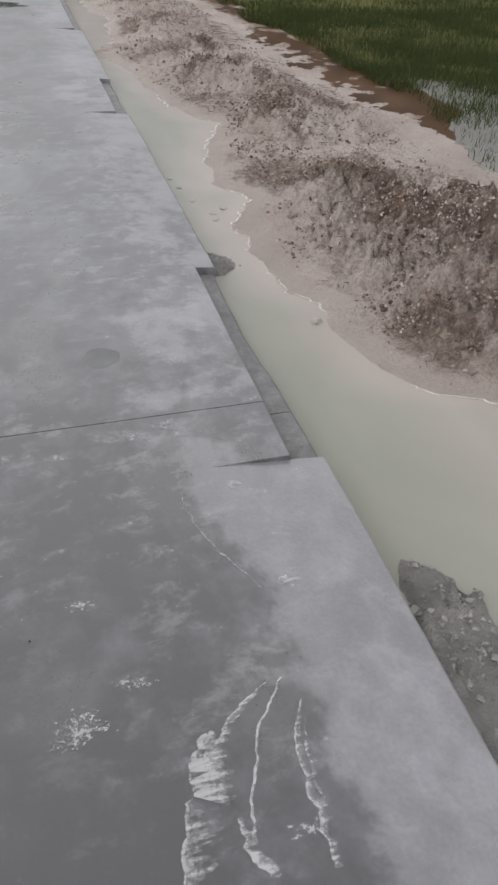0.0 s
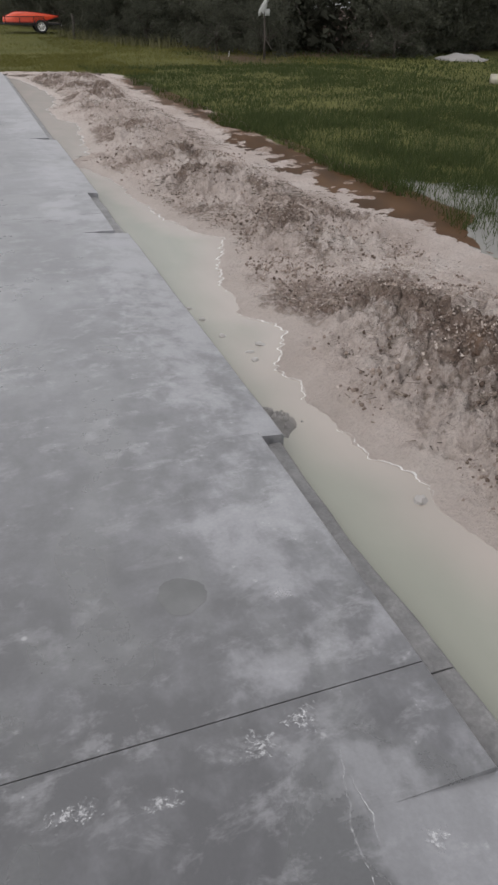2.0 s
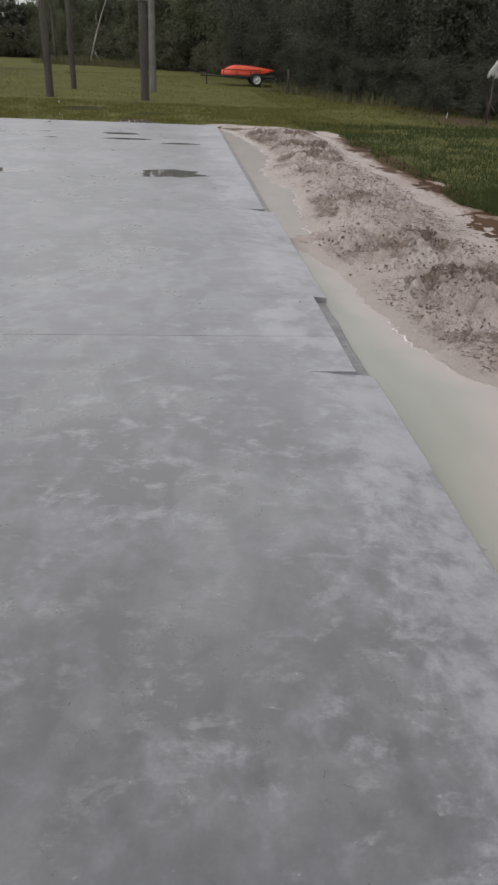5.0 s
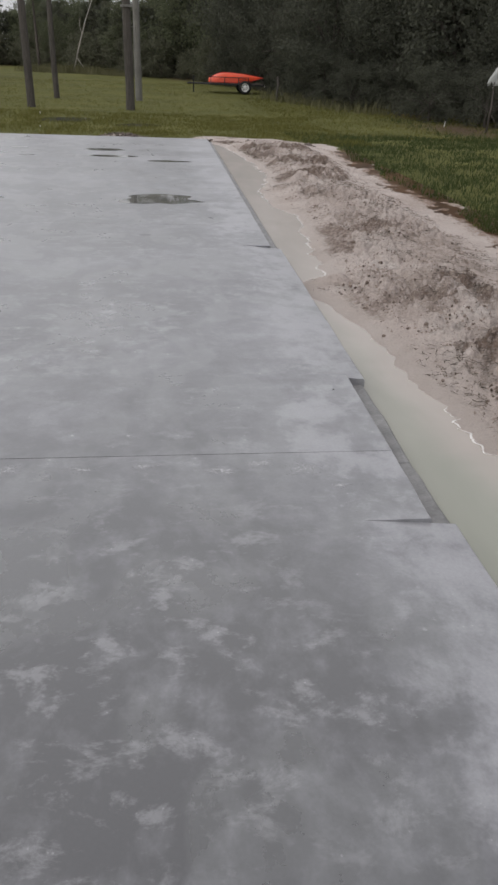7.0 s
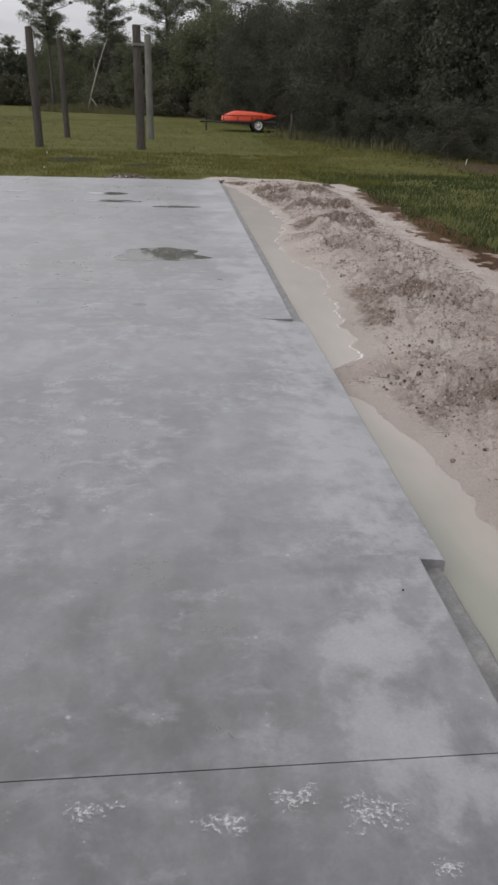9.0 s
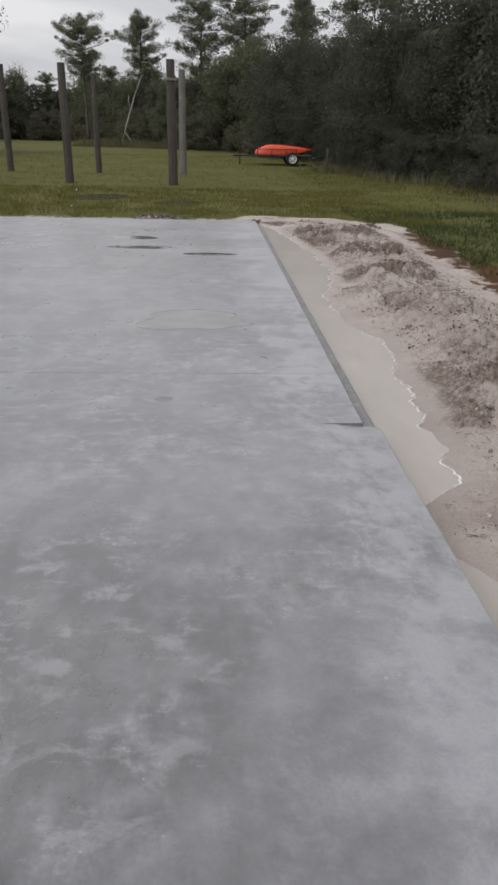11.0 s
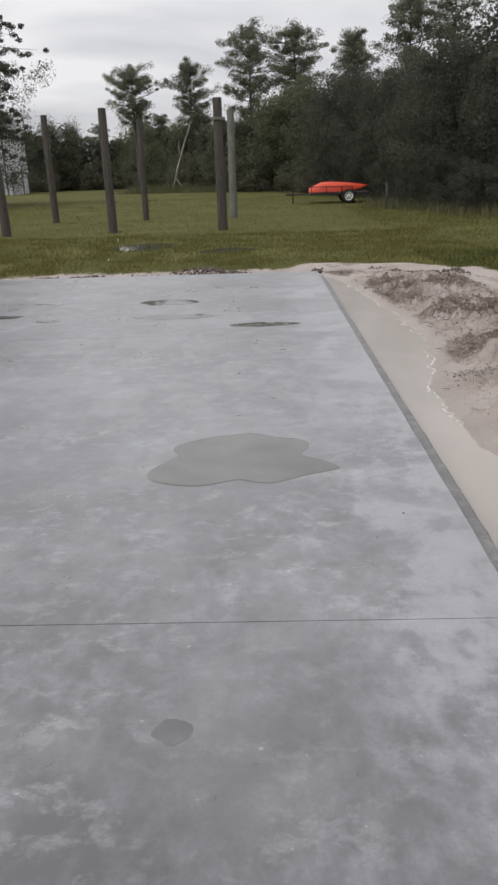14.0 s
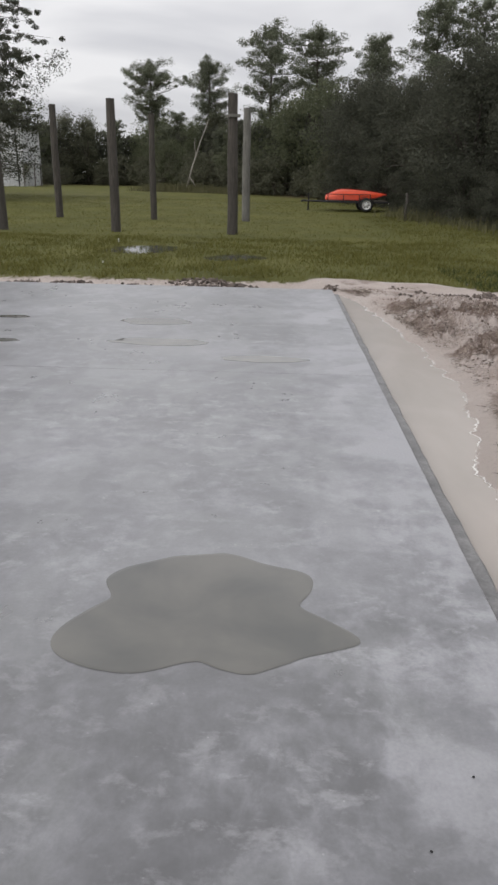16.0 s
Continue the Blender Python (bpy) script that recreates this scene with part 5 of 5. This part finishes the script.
for i, (x, y, tall, girth, lean, pale, label, band) in enumerate((
        (-8.46, 34.5, 3.86, 0.155, 0.0, False, "stout weathered grey-brown wooden pole on the lawn", False),
        (-4.89, 34.5, 3.83, 0.150, 0.0, False, "stout weathered grey-brown wooden pole on the lawn", False),
        (-1.25, 34.5, 4.02, 0.165, 0.0, False, "stout dark wooden pole with a pale band near its top", True),
        (-8.78, 41.8, 4.28, 0.150, 0.0, False, "weathered grey-brown wooden pole on the lawn", False),
        (-4.89, 41.8, 4.00, 0.135, 0.0, False, "weathered grey-brown wooden pole on the lawn", False),
        (-1.13, 41.8, 4.26, 0.165, 0.0, True, "pale grey split wooden pole on the lawn", False))):
    pole(x, y, tall, girth, lean, M_PALEPOST if pale else M_POST, label, i + 1, band)

# ---- trailer with an upturned boat ----
M_STEEL = material("black steel", plain((0.022, 0.022, 0.024), 0.5, 0.3))
M_TYRE = material("tyre rubber", plain((0.018, 0.018, 0.018), 0.8))
M_RIM = material("white rim", plain((0.68, 0.68, 0.66), 0.45))
M_HULL = material("orange hull", plain((0.72, 0.075, 0.022), 0.42))
M_HULL_DARK = material("red hull", plain((0.42, 0.032, 0.018), 0.5))
M_DECK = material("deck boards", grained((0.06, 0.05, 0.04), (0.14, 0.115, 0.09), 0.9, (0.6, 6, 6)))
M_LAMP = material("tail lamp", plain((0.55, 0.52, 0.5), 0.3))
TX, TY = 4.6, 50.2
TZ = ground_at(TX, TY)
trailer = empty("utility_trailer", TX, TY, TZ, "black single-axle utility trailer parked on the grass", "trailer")
part("frame", boxes((-1.95, -0.78, 0.42, 1.15, -0.70, 0.50), (-1.95, 0.70, 0.42, 1.15, 0.78, 0.50), (-1.95, -0.70, 0.42, -1.87, 0.70, 0.50), (-0.5, -0.70, 0.42, -0.42, 0.70, 0.50), (1.07, -0.70, 0.42, 1.15, 0.70, 0.50), bevel=0.008), M_STEEL, trailer)
for k in range(6):
    y0 = -0.70 + k * 0.235
    part("board", boxes((-1.86, y0, 0.505, 1.06, y0 + 0.225, 0.54), bevel=0.004), M_DECK, trailer)
for side in (-0.78, 0.74):
    part("rail", boxes((-1.95, side, 0.80, 0.25, side + 0.04, 0.84), bevel=0.006), M_STEEL, trailer)
    for x in (-1.93, -1.15, -0.35, 0.2):
        part("rail_post", boxes((x, side + 0.002, 0.50, x + 0.04, side + 0.038, 0.80)), M_STEEL, trailer)
v, f = joined([tube([(-1.9, -0.7, 0.46), (-3.0, 0, 0.46)], [0.04, 0.04], 6), tube([(-1.9, 0.7, 0.46), (-3.0, 0, 0.46)], [0.04, 0.04], 6)])
ob_from("tongue", v, f, M_STEEL, trailer)
v, f = joined([tube([(-2.85, 0, 0.02), (-2.85, 0, 0.85)], [0.035, 0.035], 8), tube([(-2.85, 0, 0.02), (-2.85, 0, 0.05)], [0.09, 0.09], 10), tube([(-2.95, 0, 0.8), (-2.7, 0, 0.8)], [0.015, 0.015], 6)])
ob_from("jack", v, f, M_STEEL, trailer)
ob_from("coupler", *tube([(-2.95, 0, 0.46), (-3.1, 0, 0.47), (-3.22, 0, 0.44)], [0.05, 0.055, 0.04], 8), M_STEEL, trailer)
ob_from("axle", *tube([(0.02, -0.84, 0.34), (0.02, 0.84, 0.34)], [0.03, 0.03], 8), M_STEEL, trailer)


def wheel(y, flip):
    def spin(profile, sides=28):
        verts, faces = [], []
        k = len(profile)
        for s in range(sides):
            a = 2 * math.pi * s / sides
            for rad, off in profile:
                verts.append((0.02 + math.cos(a) * rad, y + off * flip, 0.34 + math.sin(a) * rad))
        for s in range(sides):
            for i in range(k - 1):
                s2 = (s + 1) % sides
                faces.append((s * k + i, s * k + i + 1, s2 * k + i + 1, s2 * k + i))
        return verts, faces
    w = ob_from("tyre", *spin([(0.215, 0.09), (0.25, 0.105), (0.31, 0.10), (0.34, 0.075), (0.345, 0.0), (0.34, -0.075), (0.31, -0.10), (0.215, -0.09)]), M_TYRE, trailer, shade=True)
    ob_from("rim", *spin([(0.22, 0.092), (0.20, 0.085), (0.185, 0.045), (0.075, 0.075), (0.055, 0.10), (0.0, 0.10)]), M_RIM, w, "white steel wheel rim", shade=True)
    for j in range(6):
        a = 2 * math.pi * j / 6
        cx, cz = 0.02 + 0.13 * math.cos(a), 0.34 + 0.13 * math.sin(a)
        bm = boxes((cx - 0.028, y + flip * 0.065 - 0.008, cz - 0.028, cx + 0.028, y + flip * 0.065 + 0.008, cz + 0.028), bevel=0.006)
        part("rim_slot", bm, M_TYRE, w)


wheel(-0.92, -1)
wheel(0.92, 1)
for y in (-1.03, 0.81):
    v, f = [], []
    for k in range(9):
        a = math.pi * (0.06 + 0.88 * k / 8)
        for rad in (0.40, 0.415):
            for yy in (y, y + 0.22):
                v.append((0.02 + math.cos(a) * rad, yy, 0.36 + math.sin(a) * rad * 0.95))
    for k in range(8):
        o = 4 * k
        f += [(o, o + 1, o + 5, o + 4), (o + 2, o + 6, o + 7, o + 3), (o, o + 4, o + 6, o + 2), (o + 1, o + 3, o + 7, o + 5)]
    ob_from("fender", v, f, M_STEEL, trailer)
for y in (-0.72, 0.62):
    part("tail_lamp", boxes((1.15, y, 0.38, 1.19, y + 0.12, 0.46), bevel=0.006), M_LAMP, trailer, "pale tail lamp")

boat = empty("boat", TX - 0.35, TY, TZ + 0.545, "orange-red boat hull lying upside down on the trailer", "boat")
secs, k = [], 13
for s in range(17):
    u = s / 16
    x = -1.62 + 3.1 * u
    half = 0.66 * min(1.0, (1 - u) / 0.5) ** 0.55 * min(1, 0.80 + u * 1.2) + 0.015
    top = 0.50 * min(1.0, 0.45 + u * 2.6) * (1 - 0.42 * max(0, (u - 0.35) / 0.65) ** 1.6)
    base = 0.0 + 0.30 * max(0, (u - 0.60) / 0.40) ** 1.3
    base = min(base, top - 0.03)
    secs.append([(x, half * math.cos(math.pi * j / (k - 1)), base + (top - base) * math.sin(math.pi * j / (k - 1)) ** 0.55) for j in range(k)])
v = [p for s in secs for p in s]
f = [(s * k + j, s * k + j + 1, (s + 1) * k + j + 1, (s + 1) * k + j) for s in range(16) for j in range(k - 1)]
f += [tuple(range(k - 1, -1, -1)), tuple(16 * k + j for j in range(k))]
ob_from("hull", v, f, M_HULL, boat, shade=True)
gunwale = [tube([(s[0][0], s[0][1] + 0.015, s[0][2] + 0.01) for s in secs], [0.028] * 17, 6), tube([(s[-1][0], s[-1][1] - 0.015, s[-1][2] + 0.01) for s in secs], [0.028] * 17, 6)]
v, f = joined(gunwale)
ob_from("gunwale", v, f, M_HULL_DARK, boat, "dark red rim of the hull")
keel = tube([(s[6][0], 0, s[6][2] + 0.006) for s in secs], [0.018] * 17, 6)
ob_from("keel", *keel, M_HULL_DARK, boat)

# ---- house at the edge of the woods ----
M_SIDING = material("white siding", grained((0.52, 0.53, 0.53), (0.68, 0.69, 0.69), 0.7, (0.5, 0.5, 3), 2.0, True, 0.1))
M_TRIM = material("dark trim", plain((0.03, 0.03, 0.032), 0.6))
M_ROOF = material("roof sheets", grained((0.16, 0.16, 0.17), (0.26, 0.26, 0.27), 0.5, (4, 0.5, 0.5)))
M_WOOD = material("porch timber", grained((0.09, 0.08, 0.07), (0.18, 0.16, 0.14), 0.9))
HX, HY = -24.0, 83.0
house = empty("house", HX, HY, ground_at(HX, HY) - 0.05, "white two-storey house with a low porch before woods", "house", turn=6)
for k in range(30):
    z = 0.02 + k * 0.178
    part("siding_board", boxes((-4.6, -0.02 - 0.004 * (k % 2), z, -0.62, 0.12, z + 0.174)), M_SIDING, house)
    part("siding_board", boxes((-0.50, -0.02 - 0.004 * (k % 2), z, 0.0, 0.12, z + 0.174)), M_SIDING, house)
part("wall", boxes((-4.58, 0.12, 0.0, -0.02, 8.0, 5.35)), M_SIDING, house)
part("downpipe", boxes((-0.62, -0.08, 0.0, -0.50, 0.02, 5.0), bevel=0.01), M_TRIM, house, "dark downpipe")
bm = bmesh.new()
ring = [(-4.9, 5.34), (-2.3, 6.25), (-0.5, 5.62), (0.25, 5.34), (0.25, 5.22), (-0.5, 5.48), (-2.3, 6.09), (-4.9, 5.2)]
front = [bm.verts.new((x, -0.4, z)) for x, z in ring]
rear = [bm.verts.new((x, 8.3, z)) for x, z in ring]
bm.faces.new(front)
bm.faces.new(rear[::-1])
for i in range(8):
    bm.faces.new((front[i], rear[i], rear[(i + 1) % 8], front[(i + 1) % 8]))
part("roof", bm, M_ROOF, house)
bm = bmesh.new()
gable = [bm.verts.new((x, y, z)) for y in (0.0, 0.1) for x, z in ((-4.58, 5.36), (-0.02, 5.36), (-0.6, 5.44), (-2.3, 6.06))]
for q in ((0, 1, 2, 3), (7, 6, 5, 4), (0, 4, 5, 1), (1, 5, 6, 2), (2, 6, 7, 3), (3, 7, 4, 0)):
    bm.faces.new([gable[i] for i in q])
part("gable", bm, M_SIDING, house)
part("porch_roof", boxes((-0.1, -0.9, 2.02, 1.25, 2.2, 2.14), bevel=0.02), M_ROOF, house)
for x, y in ((1.05, -0.8), (1.05, 2.0), (0.04, -0.8)):
    part("porch_post", boxes((x, y, 0.0, x + 0.1, y + 0.1, 2.02), bevel=0.008), M_WOOD, house)
ob_from("porch_brace", *tube([(0.15, -0.75, 1.1), (0.9, -0.75, 1.95)], [0.045, 0.045], 6), M_WOOD, house)
for k, (x, w, h) in enumerate(((-26.6, 0.9, 0.32), (-25.5, 0.7, 0.4))):
    bm = boxes((-w / 2, -0.2, 0, w / 2, 0.2, h), bevel=0.05)
    ob = part("block_pile", bm, M_SIDING, None)
    ob.matrix_world = pose(x, 81.5, ground_at(x, 81.5) - 0.02, 0, 0, 8 + 20 * k)
    tagged(ob, "low pile of pale blocks beside the house wall", "blocks")
shed = empty("shed", -36.0, 84.0, ground_at(-36.0, 84.0) - 0.05, "small pale shed under the far trees", "shed")
part("wall", boxes((-1.2, 0, 0, 1.2, 2.2, 2.2), bevel=0.02), M_SIDING, shed)
part("roof", boxes((-1.4, -0.2, 2.19, 1.4, 2.4, 2.3), bevel=0.02), M_ROOF, shed)
part("door", boxes((-0.4, -0.03, 0.02, 0.4, 0.0, 1.9), bevel=0.01), M_WOOD, shed)

# ---- small things about the field ----
v, f = tube([(0, 0, 0), (-0.03, 0, 0.45), (0.02, 0.01, 0.85), (-0.03, 0, 1.2)], [0.07, 0.065, 0.06, 0.055], 9, wobble=0.15, seed=4)
ob = ob_from("fence_post", v, f, M_POST, shade=True)
ob.matrix_world = pose(5.72, 44.0, ground_at(5.72, 44.0) - 0.06)
tagged(ob, "short grey wooden fence post at the wood edge", "fence post")

M_PIPE = material("pale log", grained((0.36, 0.33, 0.26), (0.56, 0.53, 0.44), 0.8, (0.5, 5, 5)))
v, f = tube([(0, 0, 0), (0.9, -0.02, 0.01), (1.9, 0.02, 0), (3.2, 0, 0.02)], [0.125, 0.13, 0.125, 0.12], 16, wobble=0.05)
ob = ob_from("log", v, f, M_PIPE, shade=True)
ob.matrix_world = pose(12.5, 18.25, ground_at(12.6, 18.1) + 0.10, 0, 0, -21)
tagged(ob, "pale barkless log lying in the grass", "log")

r = np.random.RandomState(44)
bm = bmesh.new()
bmesh.ops.create_icosphere(bm, subdivisions=3, radius=1.0)
for q in bm.verts:
    w = 1 + 0.35 * noise.noise(q.co * 2.1)
    q.co = Vector((q.co.x * 1.5 * w, q.co.y * 0.7 * w, max(-0.1, q.co.z * 0.30 * w)))
ob = part("spoil_heap", bm, M_MUD, None, shade=True)
ob.matrix_world = pose(17.5, 27.0, ground_at(17.5, 27.0), 0, 0, -40) @ Matrix.Diagonal((0.6, 0.6, 0.8, 1))
tagged(ob, "low heap of pale spoil by the woods", "spoil heap")

M_STAKE = material("white stake", plain((0.7, 0.69, 0.65), 0.6))
for x, y, tall in ((-3.35, 26.1, 0.07), (9.7, 30.8, 0.22), (-4.05, 30.9, 0.12)):
    bm = boxes((-0.014, -0.010, 0, 0.014, 0.010, tall), bevel=0.003)
    ob = part("marker_stake", bm, M_STAKE, None)
    ob.matrix_world = pose(x, y, ground_at(x, y) - 0.03, 6, 4, 20)
    tagged(ob, "small white marker stake in the grass", "stake", "marker stakes")

v, f = joined([tube([(0, 0, 0), (0.03, 0.01, 0.8), (-0.02, 0.0, 1.5), (0.05, 0.02, 2.3)], [0.035, 0.03, 0.024, 0.010], 7, wobble=0.2), tube([(-0.01, 0, 1.35), (0.25, 0.05, 1.7)], [0.015, 0.006], 5)])
ob = ob_from("sapling", v, f, M_BARK, shade=True)
ob.matrix_world = pose(10.24, 28.43, ground_at(10.24, 28.43) - 0.05)
tagged(ob, "thin bare dark sapling at the wood edge", "sapling")

# torn pale sheet caught in the branches
v, f = [], []
for i in range(9):
    for j in range(5):
        u, w = i / 8, j / 4
        half = 0.04 + 0.20 * u * (1.1 - 0.4 * math.sin(6 * u))
        v.append(((w - 0.5) * 2 * half + 0.08 * math.sin(5 * u), 0.06 * math.sin(7 * w + 4 * u), 1.15 * (1 - u) + 0.08 * math.sin(9 * w) * u))
for i in range(8):
    for j in range(4):
        if (i, j) not in ((4, 3), (5, 3), (7, 1), (2, 0)):
            f.append((i * 5 + j, i * 5 + j + 1, (i + 1) * 5 + j + 1, (i + 1) * 5 + j))
ob = ob_from("torn_sheet", v, f, M_RAG, shade=True)
mod = ob.modifiers.new("thickness", "SOLIDIFY")
mod.thickness = 0.01
ob.matrix_world = pose(10.25, 28.4, 1.15) @ Matrix.Diagonal((0.72, 0.72, 0.72, 1))
tagged(ob, "torn whitish sheet hanging in dark branches", "sheet")

# pebbles dropped on the slab
for k, (x, y, size) in enumerate(((0.50, 12.805, 0.0035), (0.653, 13.028, 0.004), (0.80, 8.02, 0.004), (0.10, 1.72, 0.0025))):
    bm = bmesh.new()
    bmesh.ops.create_icosphere(bm, subdivisions=1, radius=size)
    for q in bm.verts:
        q.co = Vector((q.co.x * 1.2, q.co.y, q.co.z * 0.7)) * (1 + 0.3 * noise.noise(q.co * 200 + Vector((k, 0, 0))))
    ob = part("pebble", bm, M_TYRE, None)
    ob.matrix_world = pose(x, y, size * 0.6, 0, 0, 40 * k)
    tagged(ob, "tiny dark pebble lying on the concrete", "pebble", "pebbles on the slab")

# clods left standing in the shallow water
for k, (x, y, size) in enumerate(((1.41, 3.33, 0.024), (1.18, 5.04, 0.020), (1.34, 4.87, 0.024), (1.25, 4.79, 0.018), (1.245, 4.69, 0.020), (1.14, 5.31, 0.018), (1.115, 5.50, 0.016))):
    bm = bmesh.new()
    bmesh.ops.create_icosphere(bm, subdivisions=2, radius=size)
    for q in bm.verts:
        q.co = Vector((q.co.x * 1.3, q.co.y, q.co.z * (0.9 if k == 0 else 0.5))) * (1 + 0.45 * noise.noise(q.co * 55 + Vector((k, 0, 0))))
    ob = part("clod", bm, M_MUD, None)
    ob.matrix_world = pose(x, y, max(float(height(x, y)) + 0.4 * size, W_LEVEL), 0, 0, 30 + 50 * k)
    tagged(ob, "single grey clod standing in shallow milky water", "clod", "clods in the water")
